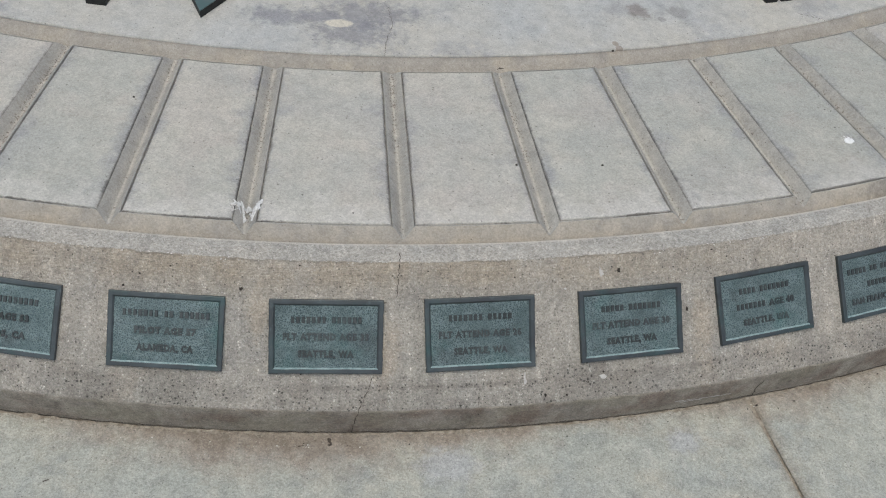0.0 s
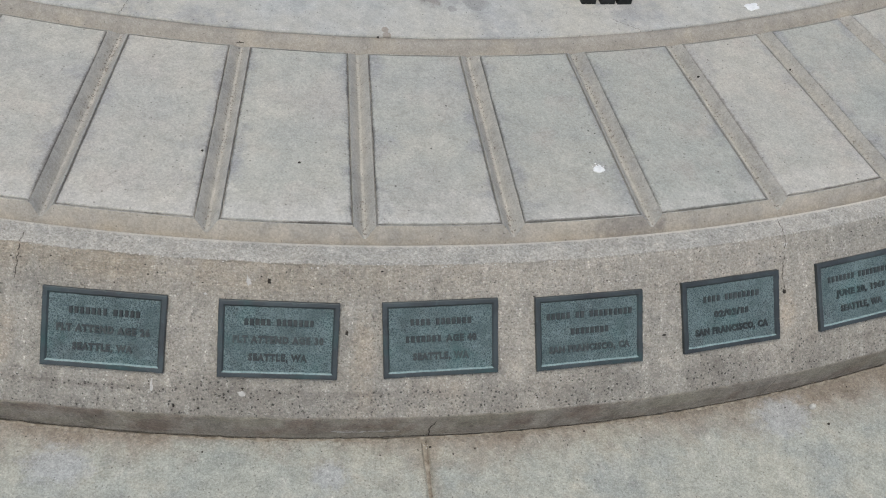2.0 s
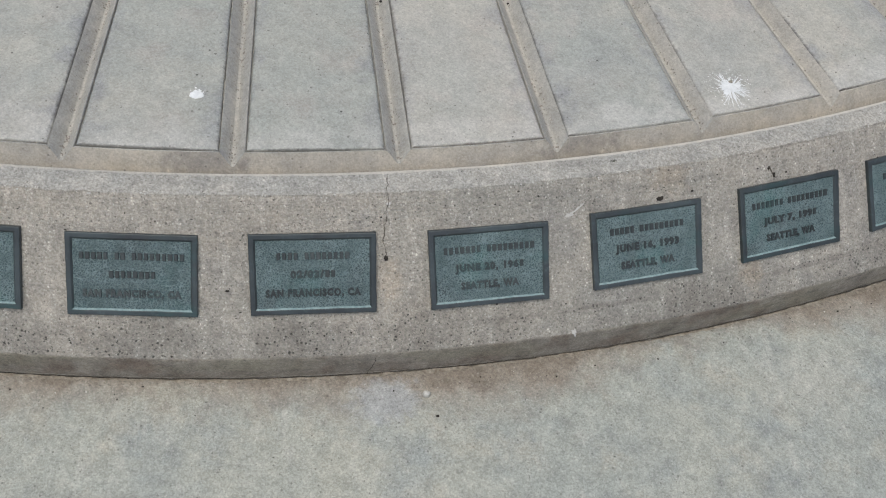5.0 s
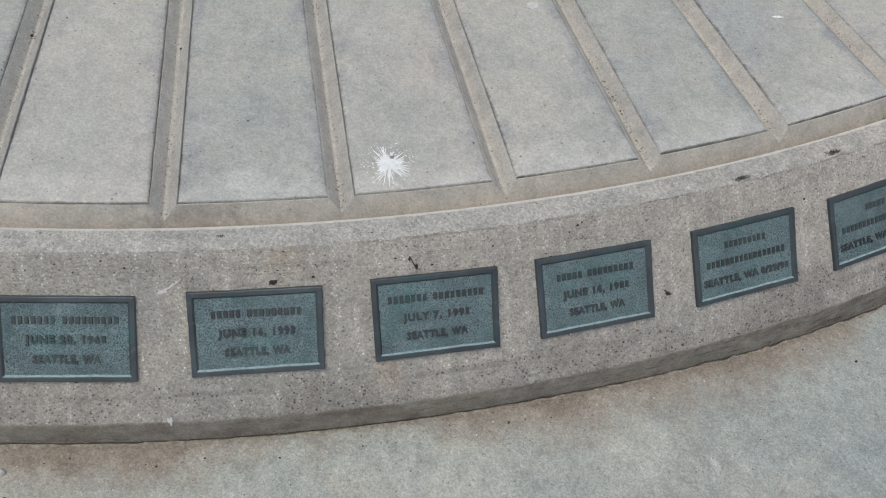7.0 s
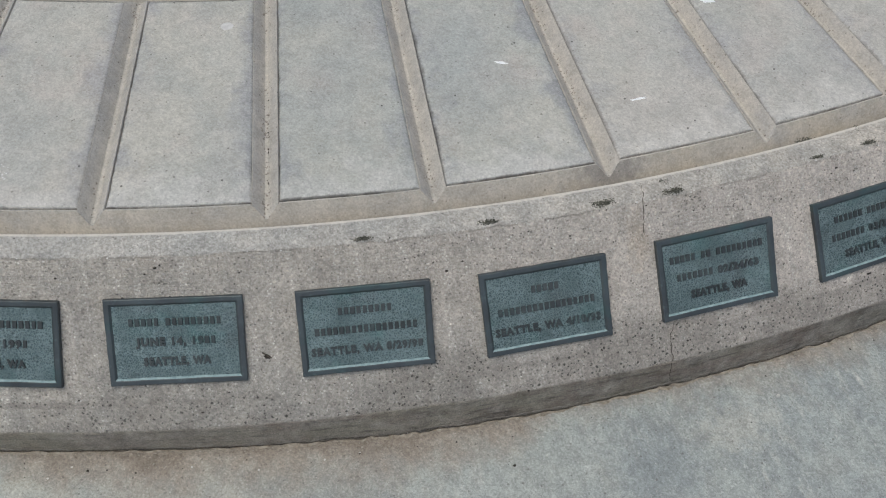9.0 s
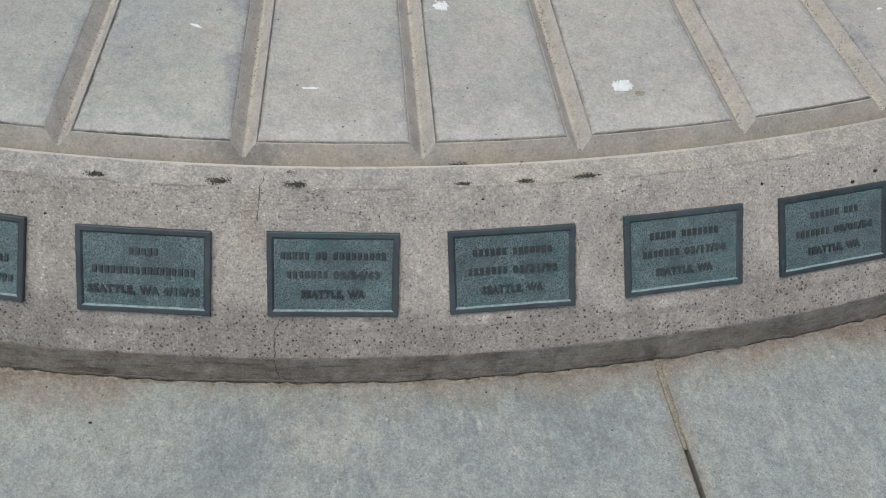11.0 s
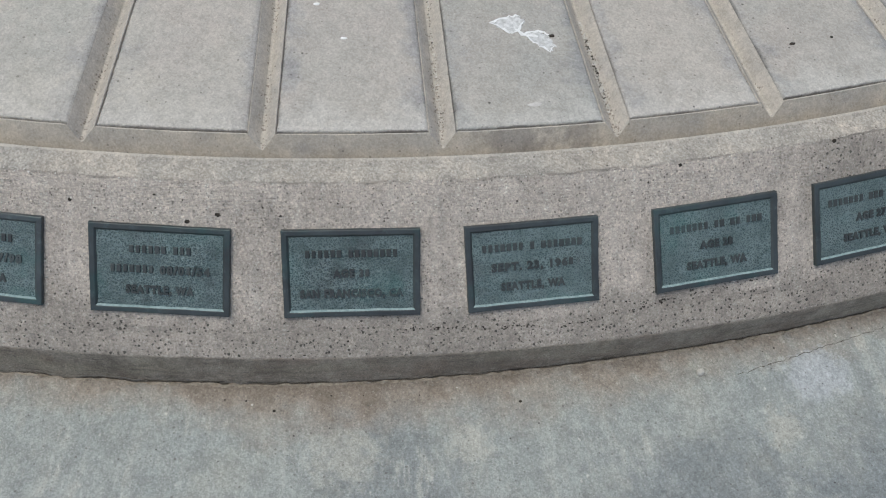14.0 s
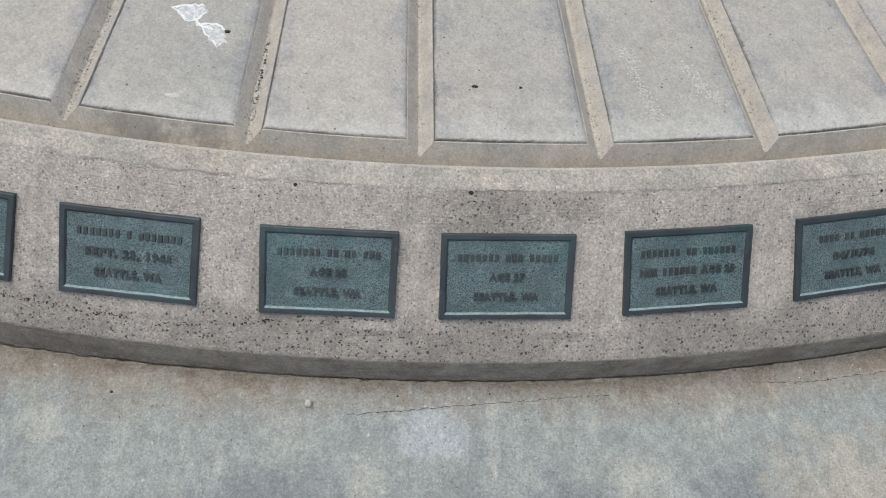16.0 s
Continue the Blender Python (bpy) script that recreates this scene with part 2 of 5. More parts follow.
def make_groove_concrete(name, low, high, pebbly):
    n = Nodes(name)
    c = n.mix(n.span(n.noise(5, 5, 0.6), 0.35, 0.65), low, high)
    _, along, _, radius = n.round_about()
    if pebbly:
        c = n.mix(n.span(along, 2.4, 4.4, 0, 0.75), c, (0.505, 0.455, 0.39))
    c = n.mix(n.span(n.noise(14, 4, 0.6, n.shifted((4, 2, 0))), 0.5, 0.72, 0, 0.4), c, (0.32, 0.312, 0.295))
    c = n.mix(n.span(n.noise(24, 5, 0.7, n.shifted((1, 7, 3))), 0.58, 0.72, 0, 0.3), c, (0.28, 0.25, 0.21))
    c = n.mix(n.span(n.noise(12, 5, 0.65, n.shifted((5, 5, 5))), 0.52, 0.70, 0, 0.3), c, (0.30, 0.295, 0.30))
    if not pebbly:
        c = n.mix(n.span(radius, 3.9, 3.85, 0, 0.75), c, (0.335, 0.31, 0.27))
        # ragged darker blotches on the outer ring groove's wall, below the panels' ends
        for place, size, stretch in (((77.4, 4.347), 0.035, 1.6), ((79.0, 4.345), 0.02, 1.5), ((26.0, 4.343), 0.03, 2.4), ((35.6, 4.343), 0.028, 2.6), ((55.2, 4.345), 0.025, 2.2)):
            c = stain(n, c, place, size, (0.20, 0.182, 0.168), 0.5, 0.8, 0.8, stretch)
        c = n.mix(n.span(n.noise(7, 5, 0.65, n.shifted((2, 3, 6))), 0.52, 0.68, 0, 0.5), c, (0.49, 0.425, 0.33))
    if pebbly:
        # bare pale aggregate along the valley bottoms
        s = n.node("ShaderNodeSeparateXYZ")
        n.put(s.inputs[0], n.pos)
        ragged = n.math("ADD", s.outputs[2], n.span(n.noise(35, 4, 0.7, n.shifted((3, 0, 1))), 0.3, 0.7, -0.0035, 0.0035))
        low_part = n.span(ragged, 0.3175, 0.3115)
        bits = n.cells(300)
        tone = n.node("ShaderNodeSeparateColor")
        n.put(tone.inputs[0], bits["Color"])
        c = n.mix(n.math("MULTIPLY", n.math("MULTIPLY", low_part, n.math("GREATER_THAN", tone.outputs[0], 0.2)), 0.3), c, (0.52, 0.485, 0.42))
        c = n.mix(n.math("MULTIPLY", n.math("MULTIPLY", low_part, n.math("LESS_THAN", tone.outputs[1], n.span(n.noise(3, 4, 0.6, n.shifted((6, 6, 6))), 0.45, 0.7, 0.01, 0.24))), 0.6), c, (0.12, 0.088, 0.07))
    c, h = grain(n, c, 0.12, 0.09, 0.5, 34, 1.3, 0.13, 0.16, 0.04, 260)
    return n.done(c, 0.9, h, 0.25)


def make_rim_concrete():
    n = Nodes("rim_concrete")
    vec, along, z, radius = n.round_about()
    c = n.mix(n.span(n.noise(2.6, 5, 0.6), 0.36, 0.64), (0.375, 0.353, 0.307), (0.475, 0.434, 0.372))
    c = n.mix(n.span(n.noise(8, 5, 0.6, n.shifted((1, 4, 9))), 0.5, 0.7, 0, 0.6), c, (0.36, 0.345, 0.318))
    c = n.mix(n.span(n.noise(5, 4, 0.6, n.shifted((6, 2, 2))), 0.58, 0.74, 0, 0.45), c, (0.47, 0.39, 0.30))
    bay = n.math("MULTIPLY", n.math("MULTIPLY", n.span(along, 2.5, 3.4), n.span(along, 5.6, 4.8)), n.span(z, 0.2, 0.14, 0.1, 1.0))
    c = n.mix(n.math("MULTIPLY", bay, n.span(n.noise(18, 4, 0.65, n.shifted((2, 2, 4))), 0.4, 0.56, 0.2, 0.8)), c, (0.33, 0.318, 0.285))
    # paler, pinker concrete further round, lifted partly to offset the weaker sun there
    c = n.mix(n.span(along, 2.8, 4.8, 0, 0.5), c, (0.55, 0.488, 0.425))
    c = n.mix(n.span(along, 3.9, 5.0, 0, 0.55), c, (0.64, 0.57, 0.505))
    # pale stones and lime that the form boards left in upright lines, and runs between them
    drift = n.span(n.noise(9, 3, 0.6, n.shifted((3, 3, 8))), 0.2, 0.8, -2.5, 2.5)
    lines = n.math("COSINE", n.math("ADD", n.math("MULTIPLY", along, 2 * math.pi / 0.0385), drift))
    gate = n.noise(1.0, 4, 0.65, n.shifted((0, 0, 0), (24, 14, 14), vec))
    c = n.mix(n.math("MULTIPLY", n.span(lines, 0.45, 1.0), n.span(gate, 0.42, 0.60, 0, 0.28)), c, (0.58, 0.55, 0.49))
    rock = n.cells(165, "F1", n.shifted((4, 4, 4)))
    sort = n.node("ShaderNodeSeparateColor")
    n.put(sort.inputs[0], rock["Color"])
    shape = n.math("ADD", rock["Distance"], n.span(n.noise(420, 2, 0.6, n.shifted((2, 2, 6))), 0.3, 0.7, -0.12, 0.16))
    white = n.math("MULTIPLY", n.span(lines, 0.3, 0.9), n.span(gate, 0.40, 0.56, 0.06, 0.8))
    c = n.mix(n.math("MULTIPLY", n.math("GREATER_THAN", white, sort.outputs[0]), n.span(shape, 0.36, 0.26, 0, 0.9)), c, (0.70, 0.675, 0.61))
    hollow = n.math("MULTIPLY", n.span(lines, 0.4, -0.8, 0.15, 1.0), n.span(gate, 0.62, 0.42, 0.05, 0.4))
    c = n.mix(n.math("MULTIPLY", n.math("GREATER_THAN", hollow, sort.outputs[1]), n.span(shape, 0.34, 0.22, 0, 0.75)), c, (0.10, 0.088, 0.072))
    runs = n.noise(1.0, 4, 0.6, n.shifted((0, 0, 0), (30, 3.5, 3.5), vec))
    c = n.mix(n.span(runs, 0.55, 0.75, 0, 0.18), c, (0.51, 0.48, 0.43))
    wet = n.noise(1.0, 4, 0.6, n.shifted((7, 3, 1), (19, 2.5, 2.5), vec))
    c = n.mix(n.span(wet, 0.55, 0.75, 0, 0.2), c, (0.265, 0.245, 0.22))
    # the trowelled top ledge is paler, worn and blotched, with a bare pale lip
    ragged = n.span(n.noise(34, 5, 0.7), 0.3, 0.7, -0.0026, 0.0026)
    ledge = n.span(n.math("ADD", radius, ragged), 4.4245, 4.4225)
    top = n.mix(n.span(n.noise(9, 5, 0.65, n.shifted((8, 8, 0))), 0.38, 0.62), (0.385, 0.36, 0.315), (0.485, 0.438, 0.37))
    top = n.mix(n.span(along, 5.0, 3.6, 0, 0.42), top, (0.39, 0.392, 0.37))
    top = n.mix(n.span(n.noise(20, 5, 0.7, n.shifted((1, 8, 3))), 0.54, 0.7, 0, 0.5), top, (0.52, 0.50, 0.45))
    # black lichen specks, thickest in patches on the lower face
    dot = n.cells(135, "F1", n.shifted((3, 3, 3)))
    which = n.node("ShaderNodeSeparateColor")
    n.put(which.inputs[0], dot["Color"])
    specks = n.math("SUBTRACT", n.span(which.outputs[0], 0, 1, 0.0, 0.40), n.math("ADD", dot["Distance"], n.span(n.noise(330, 3, 0.7, n.shifted((5, 2, 5))), 0.3, 0.7, -0.16, 0.2)))
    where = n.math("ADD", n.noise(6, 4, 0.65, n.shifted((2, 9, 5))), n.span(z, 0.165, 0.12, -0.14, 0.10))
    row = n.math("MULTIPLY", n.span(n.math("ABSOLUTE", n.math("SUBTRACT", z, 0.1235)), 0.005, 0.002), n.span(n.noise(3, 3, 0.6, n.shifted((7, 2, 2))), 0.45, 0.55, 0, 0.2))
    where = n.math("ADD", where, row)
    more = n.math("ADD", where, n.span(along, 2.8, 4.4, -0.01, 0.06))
    # lower face's shade painted into the colour as broad patches, with the lichen
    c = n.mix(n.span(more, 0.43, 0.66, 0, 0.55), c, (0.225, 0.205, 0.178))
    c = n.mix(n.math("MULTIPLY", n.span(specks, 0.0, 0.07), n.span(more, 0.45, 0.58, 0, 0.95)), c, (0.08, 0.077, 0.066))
    # the upright kerb is smooth, grey-brown and grimy
    kerb = n.span(z, 0.0885, 0.085)
    grime = n.mix(n.span(n.noise(1.0, 5, 0.65, n.shifted((2, 1, 1), (24, 11, 24), vec)), 0.35, 0.68), (0.25, 0.225, 0.19), (0.405, 0.362, 0.308))
    grime = n.mix(n.span(n.math("ADD", n.noise(13, 6, 0.7, n.shifted((5, 9, 2))), n.span(along, 3.3, 4.3, -0.05, 0.05)), 0.51, 0.66, 0, 0.75), grime, (0.105, 0.09, 0.075))
    grime = n.mix(n.span(n.noise(1.0, 5, 0.65, n.shifted((6, 4, 1), (9, 8, 9), vec)), 0.47, 0.62, 0, 0.6), grime, (0.20, 0.142, 0.11))
    grime = n.mix(n.span(n.noise(1.0, 4, 0.65, n.shifted((3, 9, 4), (5, 14, 5), vec)), 0.46, 0.6, 0, 0.6), grime, (0.335, 0.31, 0.24))
    grime = n.mix(n.math("MULTIPLY", n.span(n.noise(1.0, 4, 0.7, n.shifted((1, 5, 4), (13, 95, 13), vec)), 0.54, 0.66, 0, 0.65), n.span(along, 2.6, 4.0, 0.3, 1.0)), grime, (0.09, 0.08, 0.068))
    grime = n.mix(n.span(along, 4.8, 5.8, 0, 0.3), grime, (0.44, 0.39, 0.325))
    # broken mortar scale along the bottom of the kerb
    flake = n.math("ADD", z, n.span(n.noise(30, 5, 0.75, n.shifted((7, 7, 7))), 0.3, 0.7, -0.018, 0.018))
    grime = n.mix(n.span(flake, 0.012, 0.006, 0, 0.75), grime, (0.37, 0.335, 0.28))
    # bare yellow-brown sand under the ledge, and rusty patches
    bare = n.math("MULTIPLY", n.math("MULTIPLY", n.span(z, 0.255, 0.29), n.span(along, 1.9, 1.2)), n.span(n.noise(6, 4, 0.65, n.shifted((4, 8, 2))), 0.38, 0.56, 0.15, 0.62))
    c = n.mix(bare, c, (0.395, 0.325, 0.235))
    for place, size, stretch in (((6.3, 4.50), 0.03, 0.7), ((9.7, 4.56), 0.04, 0.6), ((18.5, 4.545), 0.05, 0.4), ((39.8, 4.59), 0.03, 0.8), ((37.6, 4.435), 0.025, 1.4), ((55.5, 4.475), 0.035, 0.5), ((30.4, 4.54), 0.03, 0.6)):
        c = stain(n, c, place, size, (0.50, 0.40, 0.29), 0.36, 0.9, 0.6, stretch)
    # lines that the screed drew along the upper face
    drag = n.noise(1.0, 3, 0.7, n.shifted((0, 2, 0), (16, 260, 260), vec))
    upper = n.span(z, 0.22, 0.28)
    c = n.mix(n.math("MULTIPLY", upper, n.span(drag, 0.54, 0.68, 0, 0.16)), c, (0.26, 0.23, 0.20))
    c = n.mix(n.math("MULTIPLY", upper, n.span(drag, 0.48, 0.36, 0, 0.35)), c, (0.50, 0.445, 0.37))
    c, h = grain(n, c, 0.16, 0.16, 0.9, 48, 1.4, 0.14, 0.6, 0.13, 270)
    grime, _ = grain(n, grime, 0.2, 0.14, 0.4, 40, 1.3, 0.16)
    top, _ = grain(n, top, 0.18, 0.18, 0.8, 34, 1.3, 0.17, 0.45, 0.15, 290)
    c = n.mix(kerb, c, grime)
    # a dark broken line where the ledge meets the slope
    seam = n.math("MULTIPLY", n.span(n.math("ABSOLUTE", n.math("SUBTRACT", n.math("ADD", radius, ragged), 4.4245)), 0.0022, 0.0006), n.span(n.noise(11, 4, 0.65, n.shifted((0, 5, 5))), 0.44, 0.58, 0.0, 0.42))
    c = n.mix(n.math("MULTIPLY", ledge, 0.96), c, top)
    c = n.mix(n.math("MULTIPLY", seam, n.span(z, 0.30, 0.305)), c, (0.13, 0.115, 0.095))
    lip = n.math("MULTIPLY", n.span(n.math("ADD", radius, n.math("MULTIPLY", ragged, 0.5)), 4.3826, 4.3802), n.span(n.noise(22, 4, 0.7), 0.3, 0.5, 0.35, 0.85))
    lip = n.math("MULTIPLY", lip, n.span(z, 0.308, 0.313))
    lip = n.math("MULTIPLY", lip, n.math("MULTIPLY", n.span(along, 4.8, 5.5, 1.0, 0.4), n.span(along, 1.6, 3.0, 0.55, 1.0)))
    c = n.mix(lip, c, (0.70, 0.645, 0.56))
    h = n.math("ADD", n.math("MULTIPLY", h, n.span(ledge, 0, 1, 1.0, 0.4)), n.math("MULTIPLY", n.math("MULTIPLY", upper, drag), n.span(ledge, 0, 1, -1.0, 0.0)))
    return n.done(c, 0.92, h, 0.9, 0.0028)


def make_middle_concrete():
    n = Nodes("middle_concrete")
    c = n.mix(n.span(n.noise(2.2, 5, 0.62), 0.36, 0.62), (0.44, 0.445, 0.43), (0.50, 0.475, 0.415))
    c = n.mix(n.span(n.noise(7, 6, 0.72, n.shifted((3, 3, 0))), 0.52, 0.64, 0, 0.6), c, (0.32, 0.32, 0.325))
    c = n.mix(n.span(n.noise(15, 5, 0.7, n.shifted((1, 6, 0))), 0.58, 0.70, 0, 0.5), c, (0.58, 0.56, 0.51))
    for place, size, stretch in (((8.68, 3.6435), 0.045, 2.2), ((9.35, 3.5505), 0.05, 2.5), ((7.24, 3.5691), 0.03, 1.6), ((5.51, 3.5784), 0.035, 2.0), ((9.16, 3.6063), 0.025, 1.5)):
        c = stain(n, c, place, size, (0.25, 0.25, 0.262), 0.75, 0.9, 0.8, stretch)
    c = stain(n, c, (8.09, 3.5989), 0.017, (0.60, 0.555, 0.46), 0.95, 0.25, 0.2, 2.2)
    c = stain(n, c, (21.5, 3.5691), 0.036, (0.25, 0.225, 0.205), 0.8, 0.5, 0.35, 0.8, 20)
    c = stain(n, c, (23.37, 3.5951), 0.026, (0.30, 0.295, 0.28), 0.8, 0.4, 0.35, 1.3, -20)
    c = stain(n, c, (22.36, 3.6184), 0.012, (0.30, 0.29, 0.275), 0.8, 0.3, 0.2)
    c = stain(n, c, (20.59, 3.5551), 0.03, (0.34, 0.335, 0.33), 0.7, 0.8, 0.5)
    c = stain(n, c, (19.57, 3.7067), 0.011, (0.33, 0.29, 0.245), 0.95, 0.2, 0.1, 0.8)
    c = stain(n, c, (19.62, 3.7291), 0.013, (0.33, 0.29, 0.245), 0.95, 0.2, 0.1, 0.8)
    c, h = grain(n, c, 0.13, 0.09, 0.3, 26, 1.4, 0.12)
    return n.done(c, 0.85, h, 0.3)


def make_pavement_concrete():
    n = Nodes("pavement_concrete")
    vec, along, z, radius = n.round_about()
    c = n.mix(n.span(n.noise(2.0, 6, 0.62), 0.36, 0.64), (0.375, 0.392, 0.352), (0.46, 0.452, 0.38))
    c = n.mix(n.span(n.noise(5, 6, 0.68, n.shifted((7, 1, 0))), 0.48, 0.66, 0, 0.7), c, (0.315, 0.338, 0.325))
    c = n.mix(n.span(n.noise(9, 5, 0.65, n.shifted((2, 5, 0))), 0.54, 0.70, 0, 0.6), c, (0.48, 0.445, 0.36))
    # grey-blue damp film, drawn out along the broom marks
    far = n.span(along, 3.0, 4.9, 0.04, 0.8)
    film = n.noise(1.0, 6, 0.66, n.shifted((5, 0, 2), (6, 1, 3.4), vec))
    c = n.mix(n.math("MULTIPLY", n.span(film, 0.24, 0.48, 0.25, 1.0), far), c, (0.305, 0.332, 0.32))
    broom = n.noise(1.0, 5, 0.7, n.shifted((1, 0, 6), (70, 1, 5), vec))
    c = n.mix(n.math("MULTIPLY", n.span(broom, 0.5, 0.68, 0, 0.6), far), c, (0.43, 0.435, 0.405))
    dull = n.noise(1.0, 5, 0.7, n.shifted((4, 0, 3), (48, 1, 4), vec))
    c = n.mix(n.math("MULTIPLY", n.span(dull, 0.52, 0.68, 0, 0.3), n.span(far, 0, 1, 0.35, 1.0)), c, (0.215, 0.235, 0.235))
    patch = n.noise(1.0, 5, 0.62, n.shifted((2, 0, 8), (3.2, 1, 2.6), vec))
    c = n.mix(n.math("MULTIPLY", n.span(patch, 0.50, 0.60, 0, 0.7), far), c, (0.20, 0.222, 0.228))
    scour = n.math("MULTIPLY", n.span(n.noise(1.0, 6, 0.75, n.shifted((9, 0, 1), (34, 1, 9), vec)), 0.52, 0.66), n.span(n.noise(4, 3, 0.6, n.shifted((1, 1, 9))), 0.45, 0.6))
    c = n.mix(n.math("MULTIPLY", scour, 0.75), c, (0.52, 0.51, 0.455))
    fleck = n.cells(55, "F1", n.shifted((0, 0, 0), (1.6, 1, 1), vec))
    chosen = n.node("ShaderNodeSeparateColor")
    n.put(chosen.inputs[0], fleck["Color"])
    spot = n.math("MULTIPLY", n.math("GREATER_THAN", chosen.outputs[0], 0.93), n.math("LESS_THAN", n.math("ADD", fleck["Distance"], n.span(n.noise(200, 3, 0.7), 0.3, 0.7, -0.1, 0.15)), 0.2))
    c = n.mix(n.math("MULTIPLY", spot, 0.55), c, (0.55, 0.54, 0.49))
    # sandy brown dirt washed against the kerb
    edge = n.math("ADD", radius, n.span(n.noise(11, 6, 0.7), 0.25, 0.75, -0.05, 0.05))
    edge = n.math("ADD", edge, n.span(n.noise(1.4, 2, 0.5, n.shifted((4, 1, 0))), 0.35, 0.65, -0.03, 0.05))
    edge = n.math("SUBTRACT", edge, n.span(along, 5.2, 6.2, -0.008, 0.012))
    c = n.mix(n.span(edge, 4.745, 4.665, 0, 0.8), c, (0.31, 0.262, 0.212))
    c = n.mix(n.span(edge, 4.672, 4.635, 0, 0.6), c, (0.195, 0.155, 0.118))
    # crumbling pale mortar at the kerb's foot
    crust = n.math("ADD", radius, n.span(n.noise(26, 5, 0.75, n.shifted((8, 3, 0))), 0.3, 0.7, -0.012, 0.012))
    c = n.mix(n.span(crust, 4.647, 4.637, 0, 0.45), c, (0.36, 0.32, 0.26))
    c = n.mix(n.math("MULTIPLY", n.span(crust, 4.655, 4.645), n.span(n.noise(130, 4, 0.7), 0.56, 0.64, 0, 0.6)), c, (0.12, 0.10, 0.08))
    # brown stain that follows each joint
    for k in range(-1, 3):
        d = n.math("ABSOLUTE", n.math("SUBTRACT", along, (math.radians(20.18) + k * math.pi / 4) * 4.5))
        d = n.math("ADD", d, n.span(n.noise(14, 5, 0.7, n.shifted((k, 2, 2))), 0.3, 0.7, -0.014, 0.012))
        c = n.mix(n.span(d, 0.026, 0.006, 0, 0.6), c, (0.30, 0.265, 0.21))
    # cement smears
    for place, size, stretch in (((30.19, 4.695), 0.042, 1.5), ((17.73, 4.719), 0.028, 1.2), ((11.28, 4.722), 0.04, 1.5)):
        c = stain(n, c, place, size, (0.42, 0.43, 0.43), 0.7, 0.7, 0.45, stretch)
    c = stain(n, c, (84.25, 4.735), 0.048, (0.44, 0.465, 0.475), 0.85, 0.4, 0.35, 1.3)
    for place, size, stretch in (((81.0, 4.93), 0.10, 1.6), ((84.5, 4.99), 0.10, 1.4), ((78.6, 4.99), 0.07, 1.0), ((87.2, 4.885), 0.06, 1.5), ((90.8, 4.875), 0.05, 1.2)):
        c = stain(n, c, place, size, (0.20, 0.222, 0.228), 0.7, 0.9, 0.6, stretch)
    for place, size, stretch in (((73.4, 4.785), 0.045, 1.3), ((76.1, 4.775), 0.03, 1.2), ((82.9, 4.82), 0.035, 0.9), ((57.3, 4.76), 0.04, 1.5), ((88.6, 4.83), 0.04, 1.4), ((41.0, 4.80), 0.06, 1.6), ((45.5, 4.78), 0.05, 1.4)):
        c = stain(n, c, place, size, (0.475, 0.465, 0.405), 0.6, 1.0, 0.8, stretch)
    c = stain(n, c, (93.4, 4.90), 0.10, (0.46, 0.42, 0.345), 0.7, 0.9, 0.7, 1.5)
    c, h = grain(n, c, 0.2, 0.14, 0.5, 34, 1.4, 0.17, 0.26, 0.08, 280)
    return n.done(c, 0.86, h, 0.5)


def make_sand():
    n = Nodes("joint_sand")
    c = n.mix(n.noise(60, 3, 0.6), (0.27, 0.24, 0.185), (0.40, 0.355, 0.275))
    c, h = grain(n, c, 0.3, 0.3, 0.6, 60)
    return n.done(c, 0.95, h, 0.8, 0.003)


